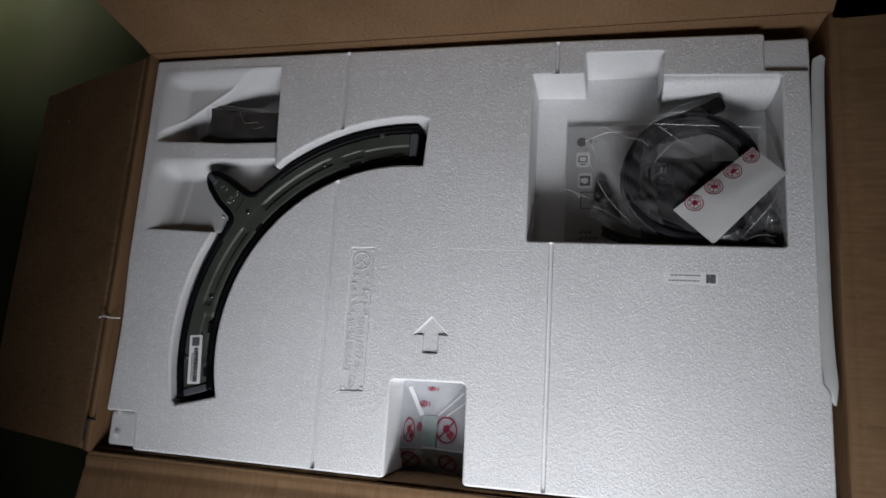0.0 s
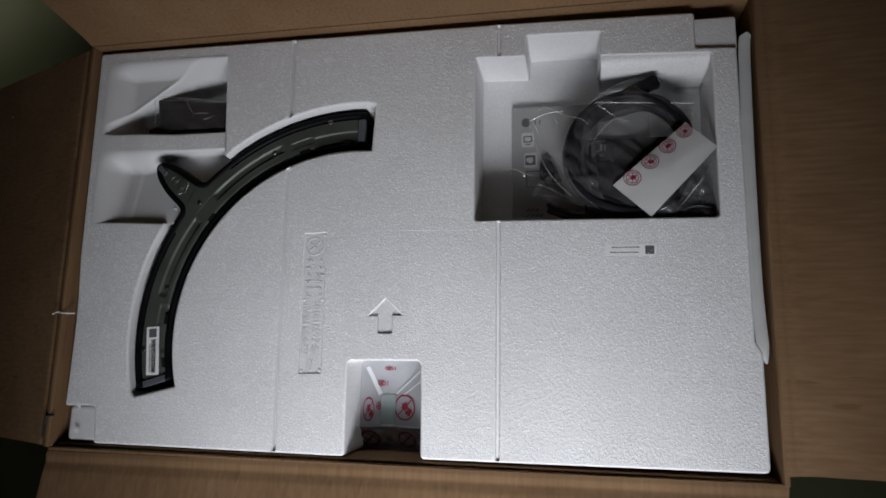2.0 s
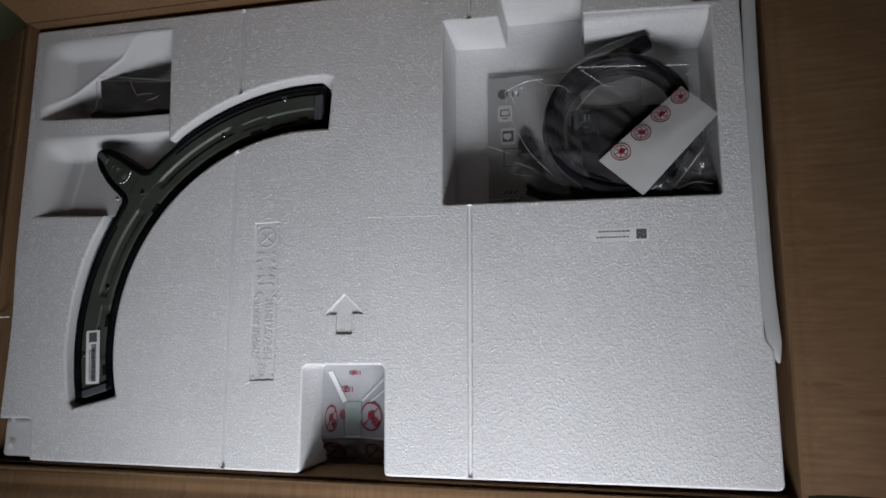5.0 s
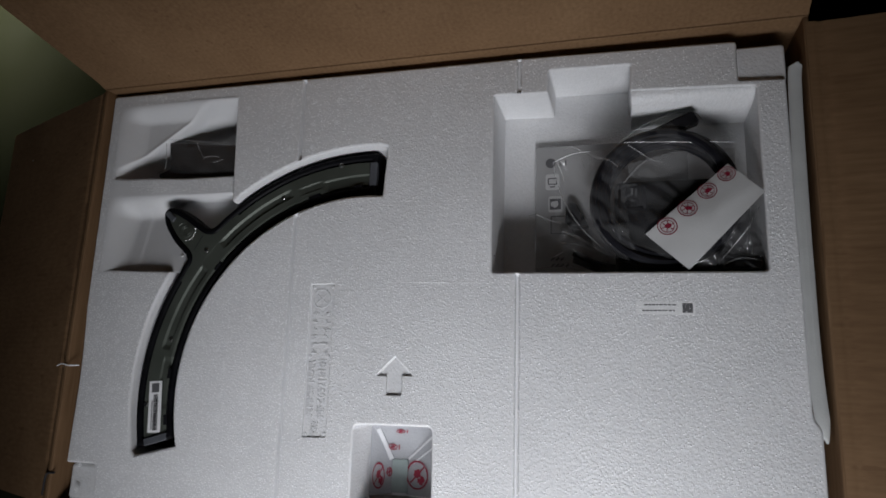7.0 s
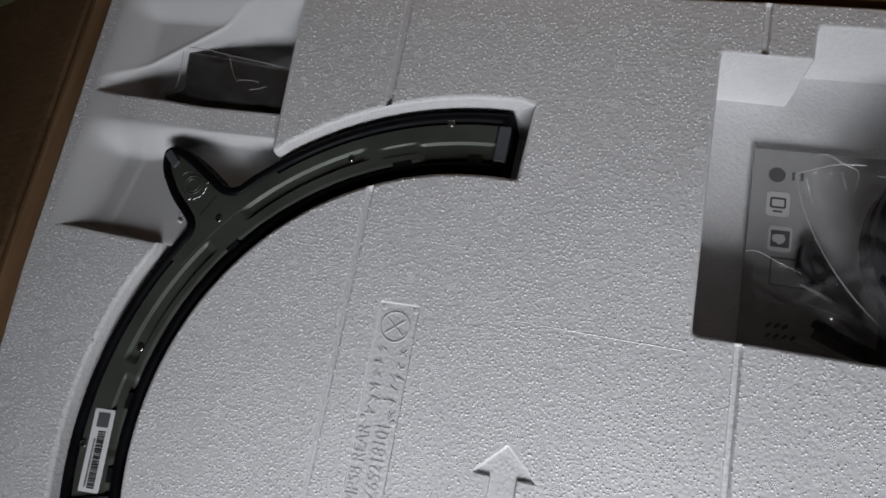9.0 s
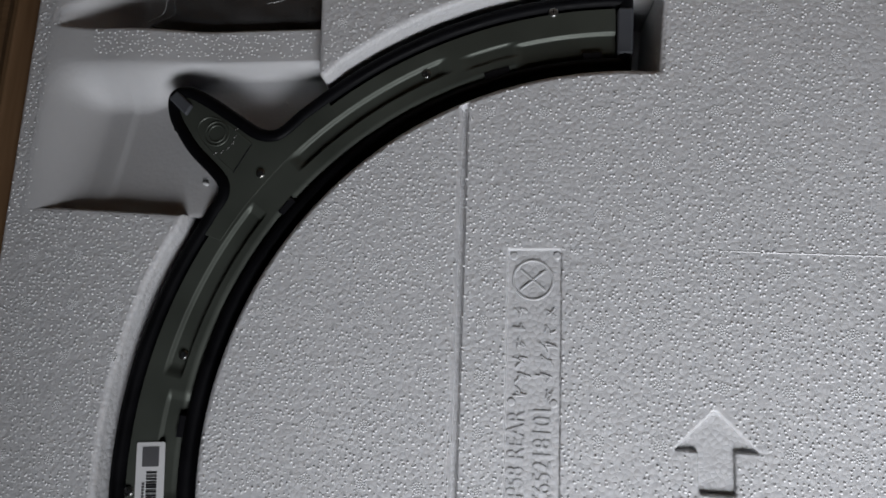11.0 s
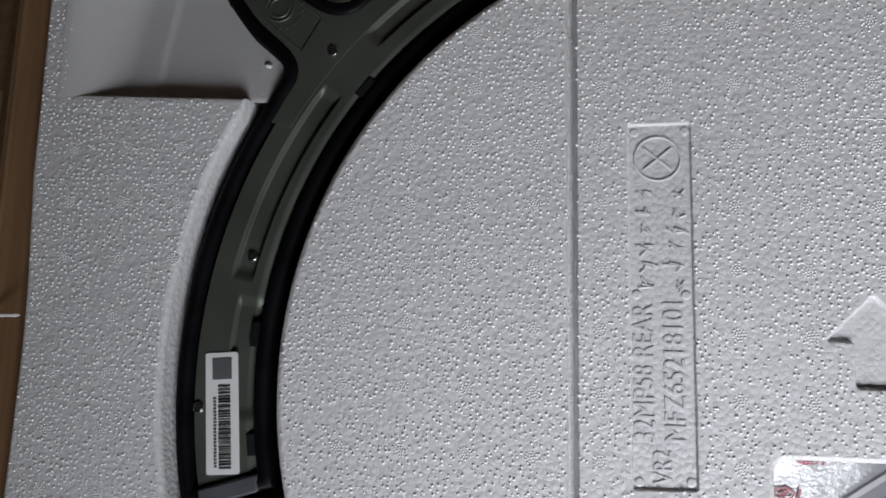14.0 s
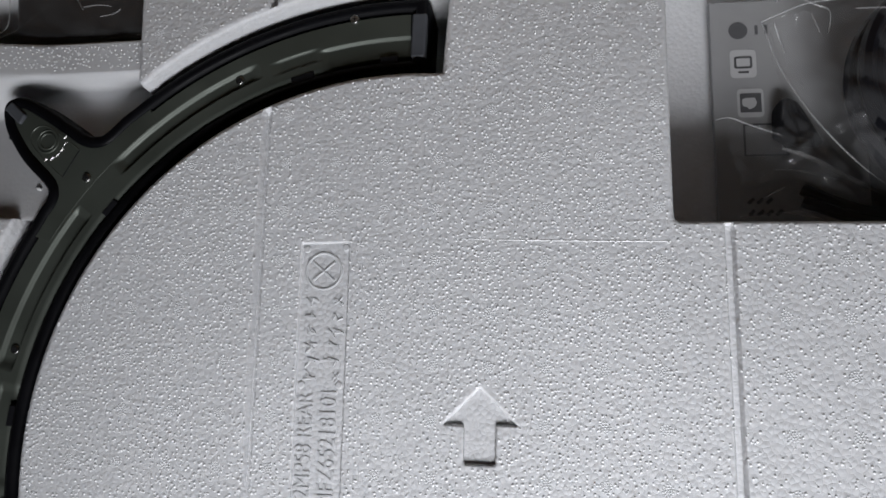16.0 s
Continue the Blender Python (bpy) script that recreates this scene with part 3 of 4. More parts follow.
part("parting_line", bm, EPS_MARK, foam)


def lettering(body, x, y, z, size, turn, mat, parent, depth, length, name="lettering"):
    cu = bpy.data.curves.new(name, "FONT")
    cu.body, cu.size, cu.extrude, cu.align_x, cu.align_y = body, size * U, depth * U, "LEFT", "CENTER"
    cu.bevel_depth = depth * U * 0.3
    tmp = new(name + "_curve", cu)
    bpy.context.view_layer.update()
    me = bpy.data.meshes.new_from_object(tmp.evaluated_get(bpy.context.evaluated_depsgraph_get()))
    bpy.data.objects.remove(tmp)
    ob = new(name, me)
    squeeze = length * U / max(v.co.x for v in me.vertices)
    me.materials.clear()
    me.materials.append(mat)
    ob.parent = parent
    ob.matrix_basis = Matrix.Translation(P(x, y, z)) @ pose(0, 0, 0, 0, 0, turn) @ Matrix.Diagonal((squeeze, 1, 1, 1))
    return ob


lettering("32MP58 REAR", -0.912, -0.638, -0.012, 0.125, 90.6, EPS_SMOOTH, foam, 0.0026, 0.585)
lettering("MFZ65218101", -0.785, -0.632, -0.012, 0.125, 90.6, EPS_SMOOTH, foam, 0.0026, 0.59)
lettering("VR2", -0.84, -0.802, -0.012, 0.11, 90.6, EPS_SMOOTH, foam, 0.0026, 0.138)
# marks of the panel that cannot be made out: short raised strokes
for col in (-0.908, -0.778):
    for k in range(6):
        cy = 0.035 + 0.078 * k
        bm = bmesh.new()
        for m in range(3):
            a, l = rnd.uniform(0, 3.14), rnd.uniform(0.018, 0.036)
            mx, my = col + rnd.uniform(-0.022, 0.022), cy + rnd.uniform(-0.015, 0.015)
            tube(bm, [P(mx - l * math.cos(a), my - l * 0.7 * math.sin(a), -0.0145), P(mx + 0.006, my, -0.0125), P(mx + l * math.cos(a), my + l * 0.7 * math.sin(a), -0.0135)], 0.0007, 5)
        part("raised_mark", bm, EPS_SMOOTH, foam)
bm = bmesh.new()
tube(bm, [P(-0.855 + 0.099 * math.cos(a * 0.2618), 0.594 + 0.099 * math.sin(a * 0.2618), -0.0135) for a in range(25)], 0.0007, 6, False)
for s in (-1, 1):
    tube(bm, [P(-0.855 - 0.06, 0.594 - 0.05 * s, -0.0135), P(-0.855 + 0.06, 0.594 + 0.05 * s, -0.0135)], 0.0007, 6)
part("raised_ring", bm, EPS_SMOOTH, foam)
for x, y in ((-0.955, 0.715), (-0.738, 0.722), (-0.948, -0.01), (-0.742, -0.008), (-0.94, -0.795), (-0.73, -0.785)):
    bm = bmesh.new()
    slab(bm, arc(x, y, 0.023, 0, 342, 19), -0.03, -0.008, 0.010)
    part("panel_stud", bm, EPS_SMOOTH, foam)

# small sticker on the foam
sticker = thing("foam_sticker", "small white printed sticker on the foam", "sticker")
bm = bmesh.new()
slab(bm, fillet([(2.335, 0.452), (2.848, 0.445), (2.852, 0.565), (2.338, 0.572)], 0.015, 3), -0.002, 0.0022, 0.0008)
part("label_paper", bm, STICKER, sticker)
bm = bmesh.new()
flat = lambda u, v: P(u, v, 0.0042)
bar_print(bm, flat, 2.738, 0.506, 2.826, 0.506, 0.088)
part("code_block", bm, INK_GREY, sticker, "plain dark block")
bm = bmesh.new()
for y in (0.482, 0.535):
    x = 2.39 if y < 0.5 else 2.41
    while x < 2.68:
        w = rnd.uniform(0.018, 0.035)
        bar_print(bm, flat, x, y, x + w, y, 0.012)
        x += w + 0.008
part("print_bars", bm, INK_GREY, sticker)

# wrap edge between foam and box wall
bm = bmesh.new()
pts = [(3.82, 2.79, 0.03), (3.80, 2.60, 0.0), (3.785, 1.6, -0.02), (3.78, 0.8, -0.025), (3.782, 0.1, -0.025), (3.80, -0.38, -0.02), (3.835, -0.62, -0.05)]
path = smooth_path(pts, 10)
rows2 = []
for i, p in enumerate(path):
    w = 0.058 * min(1.0, 0.35 + 0.15 * i, 0.15 + 0.10 * (len(path) - 1 - i))
    rows2.append([bm.verts.new(p + Vector(((w * math.cos(a)) * U, 0, (0.020 * math.sin(a)) * U))) for a in (math.pi, 2.6, 2.0, 1.3, 0.7, 0.2, 0.0, -0.9, -2.2)])
for a, b in zip(rows2, rows2[1:]):
    for k in range(len(a)):
        bm.faces.new((a[k], a[(k + 1) % len(a)], b[(k + 1) % len(b)], b[k]))
bm.faces.new(rows2[0])
bm.faces.new(rows2[-1])
WRAP = plain_material("grey_wrap_film", (0.50, 0.51, 0.50), 0.35, vary=0.06, scale=40, bump=0.0003)
tagged(link_mesh("wrap_edge", bm, WRAP), "rolled edge of grey packing film between foam and box", "packing film")

# ---- monitor stand base ----
stand = thing("stand_base", "crescent monitor stand base with dark grey plate, lying in the foam", "monitor stand")
SC = (-0.42, -0.43)
# the base lies a little higher at its tongue than at its far end
LIE = Matrix.Translation((-0.26, 0, TOP - 0.0068)) @ pose(0, 0, 0, 0, 1.15, 0) @ Matrix.Translation((0.26, 0, 0.0125 - TOP))
stand.matrix_basis = LIE


def pol(r, a, c=SC):
    return (c[0] + r * math.cos(radians(a)), c[1] + r * math.sin(radians(a)))


def crescent(ro, ri, a0, a1, prong, n=60):
    """A counter-clockwise outline: the arc band with its pointed tongue outwards at 135 degrees."""
    k0, k1 = 130.0, 150.0
    out = [pol(ro, a0 + (k0 - a0) * i / (n // 2)) for i in range(n // 2 + 1)]
    out += prong
    out += [pol(ro, k1 + (a1 - k1) * i / (n // 2)) for i in range(n // 2 + 1)]
    out += [pol(ri, a1 + (a0 - a1) * i / n) for i in range(n + 1)]
    return out


prong_pts = [(-2.207, 1.541), (-2.298, 1.452), (-2.350, 1.427), (-2.425, 1.440), (-2.524, 1.502), (-2.692, 1.607), (-2.828, 1.679), (-2.895, 1.695), (-2.961, 1.685),
             (-3.006, 1.646), (-3.014, 1.581), (-2.987, 1.482), (-2.924, 1.382), (-2.834, 1.267), (-2.697, 1.142), (-2.650, 1.088), (-2.645, 1.035), (-2.686, 0.966)]


def smooth_flat(pts, n=5):
    """A smooth curve through flat points."""
    out = []
    for i in range(len(pts) - 1):
        a, b, c, d = [Vector(pts[max(0, min(len(pts) - 1, i + k))]) for k in (-1, 0, 1, 2)]
        for k in range(n):
            t = k / n
            q = 0.5 * ((2 * b) + (c - a) * t + (2 * a - 5 * b + 4 * c - d) * t * t + (3 * b - a - 3 * c + d) * t ** 3)
            out.append((q.x, q.y))
    return out + [pts[-1]]


prong_pts = smooth_flat(prong_pts)
shell = crescent(2.655, 2.185, 88.2, 193.5, prong_pts)
bm = bmesh.new()
slab(bm, shell, -0.50, -0.22, 0.03, 4)
part("shell", bm, BLACK, stand, "black glossy shell")
# raised rim round the plate
bm = bmesh.new()
zs = [(0.0, -0.24), (0.006, -0.13), (0.02, -0.112), (0.05, -0.108), (0.075, -0.118), (0.085, -0.17)]
loops = [[bm.verts.new(P(x, y, z)) for x, y in offset(shell, d)] for d, z in zs]
for a, b in zip(loops, loops[1:]):
    for i in range(len(a)):
        j = (i + 1) % len(a)
        bm.faces.new((a[i], a[j], b[j], b[i]))
part("rim", bm, BLACK, stand, "black glossy rim", 60)
inner = offset(shell, 0.078)
bm = bmesh.new()
slab(bm, [pol(2.475, a) for a in range(151, 128, -1)] + inner[29:33 + len(prong_pts)], -0.20, -0.1238, 0.002)
part("tongue_plate", bm, PLATE, stand, "dark olive-grey metal tongue")


def bump_in(v, lo, hi, soft):
    return ease((v - lo + soft) / (2 * soft)) * ease((hi + soft - v) / (2 * soft))


def plate_height(r, a):
    """The stamped channels of the plate."""
    z = -0.125 - 0.020 * ease((2.31 - r) / 0.06)
    for a0, a1, r0, r1, d in ((113.2, 136.6, 2.378, 2.466, 0.026), (145.2, 168.6, 2.352, 2.45, 0.026), (103.9, 110.3, 2.355, 2.432, 0.014), (90, 103.3, 2.2, 2.412, 0.022), (171.5, 184.5, 2.2, 2.39, 0.018)):
        z -= d * bump_in(r, r0, r1, 0.009) * bump_in(a, a0, a1, 0.8)
    return z


bm = bmesh.new()
NR, NA = 44, 220
pg = [[bm.verts.new(P(*pol(2.262 + 0.29 * i / NR, 90.5 + 101.5 * k / NA), plate_height(2.262 + 0.29 * i / NR, 90.5 + 101.5 * k / NA))) for k in range(NA + 1)] for i in range(NR + 1)]
for i in range(NR):
    for k in range(NA):
        bm.faces.new((pg[i][k], pg[i + 1][k], pg[i + 1][k + 1], pg[i][k + 1]))
part("stamped_plate", bm, PLATE, stand, "dark olive-grey stamped plate", 180)


def screw(x, y, z, r):
    s = bmesh.new()
    slab(s, arc(x, y, r, 0, 345, 23), z - 0.02, z + 0.012, 0.008)
    ob = part("screw", s, STEEL, stand, "small cross-head screw")
    s = bmesh.new()
    at = lambda u, v: P(x + u, y + v, z + 0.0135)
    bar_print(s, at, -r * 0.6, 0, r * 0.6, 0, r * 0.22)
    at = lambda u, v: P(x + u, y + v, z + 0.0139)
    bar_print(s, at, 0, -r * 0.6, 0, r * 0.6, r * 0.22)
    part("cross_slot", s, INK, ob)


for x, y, z in ((-2.39, 1.16, -0.124), (-2.74, 0.133, -0.150), (-1.48, 1.76, -0.150), (-0.779, 2.105, -0.124), (-2.945, -0.59, -0.124)):
    screw(x, y, z, 0.027)
bm = bmesh.new()
slab(bm, arc(-2.655, 0.473, 0.018, 0, 345, 23), -0.17, -0.155, 0.002)
part("hole", bm, INK, stand, "dark round hole")
# ring boss on the tongue and its small marks
for rr, zz in ((0.072, -0.124), (0.050, -0.124)):
    bm = bmesh.new()
    tube(bm, [P(-2.68 + rr * math.cos(a * 0.19635), 1.395 + rr * math.sin(a * 0.19635), zz) for a in range(33)], 0.0006, 6, False)
    part("ring_boss", bm, PLATE, stand)
# Stamped marks in bright steel, which stands in for small glints.
bm = bmesh.new()
for k in range(6):
    a = radians(-88 + 20 * k)
    x, y = -2.68 + 0.118 * math.cos(a), 1.395 + 0.118 * math.sin(a)
    tube(bm, [P(x - 0.008, y - 0.01, -0.1225), P(x + 0.007, y + 0.008, -0.1225)], 0.0003, 5)
part("stamped_glints", bm, STEEL, stand)
bm = bmesh.new()
tube(bm, [P(-2.555, 1.165, -0.126), P(-2.46, 1.335, -0.126)], 0.0005, 5)
part("plate_joint", bm, BLACK_MATT, stand)
# the long oval that is pressed into the tongue
bm = bmesh.new()
tube(bm, smooth_path([(-2.555, 1.165, -0.126), (-2.70, 1.285, -0.126), (-2.79, 1.385, -0.126), (-2.795, 1.455, -0.126), (-2.735, 1.495, -0.126), (-2.64, 1.465, -0.126), (-2.46, 1.335, -0.126)]), 0.0006, 5)
part("pressed_oval", bm, PLATE, stand)
# slots beside the pad at the tip
for pts in ([(-2.815, 1.605), (-2.78, 1.575), (-2.745, 1.60), (-2.785, 1.632)], [(-2.955, 1.475), (-2.915, 1.455), (-2.895, 1.425), (-2.945, 1.415)]):
    bm = bmesh.new()
    area = sum(pts[i - 1][0] * pts[i][1] - pts[i][0] * pts[i - 1][1] for i in range(4))
    slab(bm, pts if area > 0 else pts[::-1], -0.16, -0.119, 0.004)
    part("clip", bm, BLACK_MATT, stand)
# rubber pads on the ends and on the tongue
for pts in ([(-2.918, -0.958), (-2.636, -0.871), (-2.622, -0.953), (-2.897, -1.038)], [(-0.432, 2.12), (-0.435, 1.85), (-0.351, 1.85), (-0.345, 2.12)],
            [(-2.997, 1.605), (-2.877, 1.502), (-2.842, 1.565), (-2.948, 1.658)]):
    bm = bmesh.new()
    area = sum(pts[i - 1][0] * pts[i][1] - pts[i][0] * pts[i - 1][1] for i in range(4))
    slab(bm, fillet(pts if area > 0 else pts[::-1], 0.015, 3), -0.17, -0.105, 0.012)
    part("rubber_pad", bm, PAD, stand, "dark grey rubber pad")
# black clips along the inner rim
for a, half in ((175.2, 1.5), (188.0, 1.3), (142.0, 1.4), (106.8, 1.8), (93.6, 1.3)):
    bm = bmesh.new()
    loop = [pol(2.302, a - half), pol(2.302, a + half), pol(2.20, a + half), pol(2.20, a - half)]
    slab(bm, loop, -0.16, -0.118, 0.008)
    part("clip", bm, BLACK_MATT, stand)

# barcode sticker on the plate
label = thing("barcode_sticker", "white barcode sticker on the stand's dark plate", "sticker")
label.matrix_basis = LIE
LX, LY, LT = -2.827, -0.610, 4.9
lab_at = lambda u, v, z=-0.129: P(LX + u * math.cos(radians(LT)) - v * math.sin(radians(LT)), LY + u * math.sin(radians(LT)) + v * math.cos(radians(LT)), z)
bm = bmesh.new()
slab(bm, fillet([(lab_at(u, v) * 10).to_2d()[:] for u, v in ((-0.08, -0.28), (0.08, -0.28), (0.08, 0.28), (-0.08, 0.28))], 0.012, 3), -0.126, -0.1195, 0.001)
part("label_paper", bm, STICKER, label)
bm = bmesh.new()
top_at = lambda u, v: lab_at(u, v, -0.1175)
bar_print(bm, top_at, -0.045, 0.205, 0.05, 0.205, 0.10)
part("code_block", bm, INK_GREY, label, "plain dark block")
bm = bmesh.new()
v = 0.13
while v > -0.255:
    w = rnd.choice((0.003, 0.003, 0.005, 0.008, 0.010))
    bar_print(bm, top_at, -0.018, v - w / 2, 0.042, v - w / 2, w)
    v -= w + rnd.choice((0.003, 0.004, 0.006))
part("barcode", bm, INK, label)
bm = bmesh.new()
v = 0.075
while v > -0.25:
    bar_print(bm, top_at, -0.042, v - 0.006, -0.027, v - 0.006, 0.010)
    v -= 0.0155
part("print_bars", bm, INK_GREY, label)


# ---- small bagged part in the upper left pocket ----
def wrinkle(x, y, s, seed):
    u, v = x * 0.8 + y * 0.6, y * 0.8 - x * 0.6
    x, y = u, v * 0.45
    fold = max(0.0, 1 - 9 * abs(noise.noise((x * s * 0.8 + 5, y * s * 1.4, seed + 11)))) * 0.22
    return fold + abs(noise.noise((x * s, y * s, seed))) + 0.5 * abs(noise.noise((x * s * 2.3, y * s * 2.3, seed + 7))) + 0.3 * abs(noise.noise((x * s * 4.7, y * s * 4.1, seed + 3)))


clip_part = thing("bagged_bracket", "black plastic bracket in a clear bag in the foam pocket", "bracket")
bm = bmesh.new()
slab(bm, fillet([(-3.29, 2.115), (-2.12, 2.10), (-2.12, 2.49), (-2.39, 2.50), (-2.77, 2.55), (-3.20, 2.59), (-3.15, 2.24), (-3.31, 2.18)], 0.03, 4), -0.54, -0.20, 0.03, 4)
for v in bm.verts:
    if v.co.z > TOP - 0.024:
        v.co.z += 0.0012 * noise.noise(v.co * 60)
part("bracket", bm, BROWN_FILM, clip_part, "bracket in dark brown film")
bag_z = lambda x, y: -0.185 + 0.05 * wrinkle(x, y, 3, 2.0) - 0.8 * max(0, 2.16 - y) - 0.5 * max(0, -3.25 - x)
bm = bmesh.new()
crumple(bm, -3.34, -2.13, 2.10, 2.64, bag_z, 70, 34, lambda x, y: y < 2.615 - 0.11 * (x + 3.22))
part("bag", bm, CLEAR, clip_part, "clear wrinkled plastic bag", 180).visible_shadow = False
# Whitish lines stand in for highlights on the edges and creases.
for line in ([(-3.21, 2.60), (-2.95, 2.575), (-2.77, 2.555), (-2.45, 2.505), (-2.30, 2.49)], [(-2.77, 2.55), (-2.70, 2.42), (-2.62, 2.31)], [(-3.31, 2.19), (-3.17, 2.25), (-3.21, 2.58)], [(-2.62, 2.33), (-2.52, 2.345), (-2.44, 2.335)], [(-2.50, 2.26), (-2.42, 2.285), (-2.36, 2.30)]):
    bm = bmesh.new()
    tube(bm, smooth_path([(x, y, bag_z(x, y) + 0.003) for x, y in line], 5), 0.00035, 5)
    part("lit_seam", bm, LIT_EDGE, clip_part, "whitish line drawn for a highlight along the bag")

# ---- accessories in the right pocket ----
manual = thing("manual_sheet", "grey printed instruction sheet with icons on the pocket floor", "manual")
bm = bmesh.new()
slab(bm, [(1.335, 0.90), (2.9, 0.90), (2.9, 2.34), (1.335, 2.34)], -0.60, -0.56, 0.004)
part("sheet", bm, MANUAL, manual)
m_at = lambda u, v: P(u, v, -0.5575)
m_at2 = lambda u, v: P(u, v, -0.5550)
bm = bmesh.new()
blob_print(bm, m_at, 1.495, 2.15, 0.055, 24, 1, 0.0)
part("round_mark", bm, INK_GREY, manual, "dark round mark")
bm = bmesh.new()
for x in (1.60, 1.655):
    bar_print(bm, m_at, x, 2.12, x, 2.18, 0.018)
part("print_bars", bm, INK_GREY, manual)
for k, (x, y) in enumerate(((1.515, 1.935), (1.545, 1.685))):
    bm = bmesh.new()
    vs = [bm.verts.new(m_at(*p)) for p in fillet([(x - 0.075, y - 0.09), (x + 0.075, y - 0.09), (x + 0.075, y + 0.09), (x - 0.075, y + 0.09)], 0.03, 4)]
    bm.faces.new(vs)
    icon = part("icon", bm, ICON, manual, "pale rounded square icon")
    bm = bmesh.new()
    if k == 0:
        for a, b in (((-0.045, 0.04), (0.045, 0.04)), ((0.045, 0.04), (0.045, -0.025)), ((0.045, -0.025), (-0.045, -0.025)), ((-0.045, -0.025), (-0.045, 0.04)), ((-0.03, -0.055), (0.03, -0.055))):
            bar_print(bm, m_at2, x + a[0], y + a[1], x + b[0], y + b[1], 0.013)
    else:
        bar_print(bm, m_at2, x - 0.06, y, x + 0.06, y, 0.12)
    part("icon_mark", bm, INK_GREY, icon)
    if k:
        bm = bmesh.new()
        blob_print(bm, lambda u, v: P(u, v, -0.5530), x, y, 0.042, 14, 4, 0.3)
        part("icon_mark", bm, ICON, icon)
bm = bmesh.new()
for a, b in (((1.50, 1.55), (1.66, 1.55)), ((1.50, 1.55), (1.50, 1.36)), ((1.66, 1.55), (1.74, 1.36)), ((1.50, 1.36), (1.74, 1.36))):
    bar_print(bm, m_at, *a, *b, 0.012)
part("line_drawing", bm, INK_GREY, manual)
bm = bmesh.new()
for k in range(7):
    bar_print(bm, m_at, 1.50 + 0.05 * (k % 4), 1.00 + 0.07 * (k // 4), 1.535 + 0.05 * (k % 4), 1.03 + 0.07 * (k // 4), 0.02)
part("print_bars", bm, INK_GREY, manual)

adapter = thing("power_adapter", "black plastic power adapter lying in the pocket under clear bags", "adapter")
bm = bmesh.new()
box(bm, 2.16, 3.40, 0.87, 1.80, -0.56, -0.22, 0.05, 0.08)
part("case", bm, BLACK_MATT, adapter)

coil = thing("coiled_cable", "black cable coiled in a clear bag", "cable")
bm = bmesh.new()
pts = []
for k in range(0, 360 * 9, 6):
    t = k / 360
    a = radians(k + 20)
    rr = 0.580 + 0.028 * math.sin(t * 2.4) + 0.034 * math.cos(t * 5.1 + 1)
    pts.append(P(2.64 + rr * 1.04 * math.cos(a) + 0.02 * math.sin(3 * t), 1.60 + rr * 1.06 * math.sin(a), -0.34 + 0.026 * t + 0.03 * math.sin(a * 2)))
tube(bm, pts, 0.0044, 8)
part("cord", bm, CABLE, coil)
bm = bmesh.new()
for off in (0.0, 0.07):
    tube(bm, smooth_path([(1.75, 1.12 - off, -0.44), (2.0, 0.98 - off * .6, -0.36), (2.3, 0.92 - off * .4, -0.30), (2.7, 0.90, -0.28)]), 0.0036, 8)
part("cord", bm, CABLE, coil)
bm = bmesh.new()
m4 = Matrix.Translation(P(2.70, 2.30, -0.17)) @ pose(0, 0, 0, 0, 0, 22)
bmesh.ops.create_cube(bm, size=1.0, matrix=m4 @ Matrix.Diagonal((0.054, 0.0125, 0.010, 1)))
bmesh.ops.bevel(bm, geom=bm.edges[:], offset=0.0015, segments=2, affect="EDGES")
for v in bm.verts:
    q = m4.inverted() @ v.co
    q.y *= 1.0 + 6.0 * q.x
    v.co = m4 @ q
part("plug", bm, BLACK_MATT, coil)
bm = bmesh.new()
box(bm, 3.10, 3.47, 0.86, 1.02, -0.5, -0.12, 0.04, 0.05)
part("plug", bm, BLACK_MATT, coil)


def in_poly(x, y, poly):
    c = False
    for i in range(len(poly)):
        (x1, y1), (x2, y2) = poly[i - 1], poly[i]
        if (y1 > y) != (y2 > y) and x < (x2 - x1) * (y - y1) / (y2 - y1) + x1:
            c = not c
    return c


def bag(name, label, poly, zf, lit_seams, nx=110, ny=90):
    """A clear bag: a wrinkled sheet inside an outline, with whitish lines for welded edges and highlight streaks."""
    b = thing(name, label, "plastic bag")
    xs, ys = [p[0] for p in poly], [p[1] for p in poly]
    bm = bmesh.new()
    crumple(bm, min(xs), max(xs), min(ys), max(ys), zf, nx, ny, lambda x, y: in_poly(x, y, poly))
    part("film", bm, CLEAR, b, angle=180).visible_shadow = False
    for s in lit_seams:
        bm = bmesh.new()
        tube(bm, smooth_path([(x, y, zf(x, y) + 0.004) for x, y in s], 6), 0.00045, 5)
        part("lit_seam", bm, LIT_EDGE, b, "whitish line for a welded edge and its highlight")
    return b


cable_film = lambda x, y: -0.13 + 0.13 * wrinkle(x, y, 2.2, 1.0) - 0.5 * max(0, math.hypot(x - 2.7, y - 1.6) - 0.68)
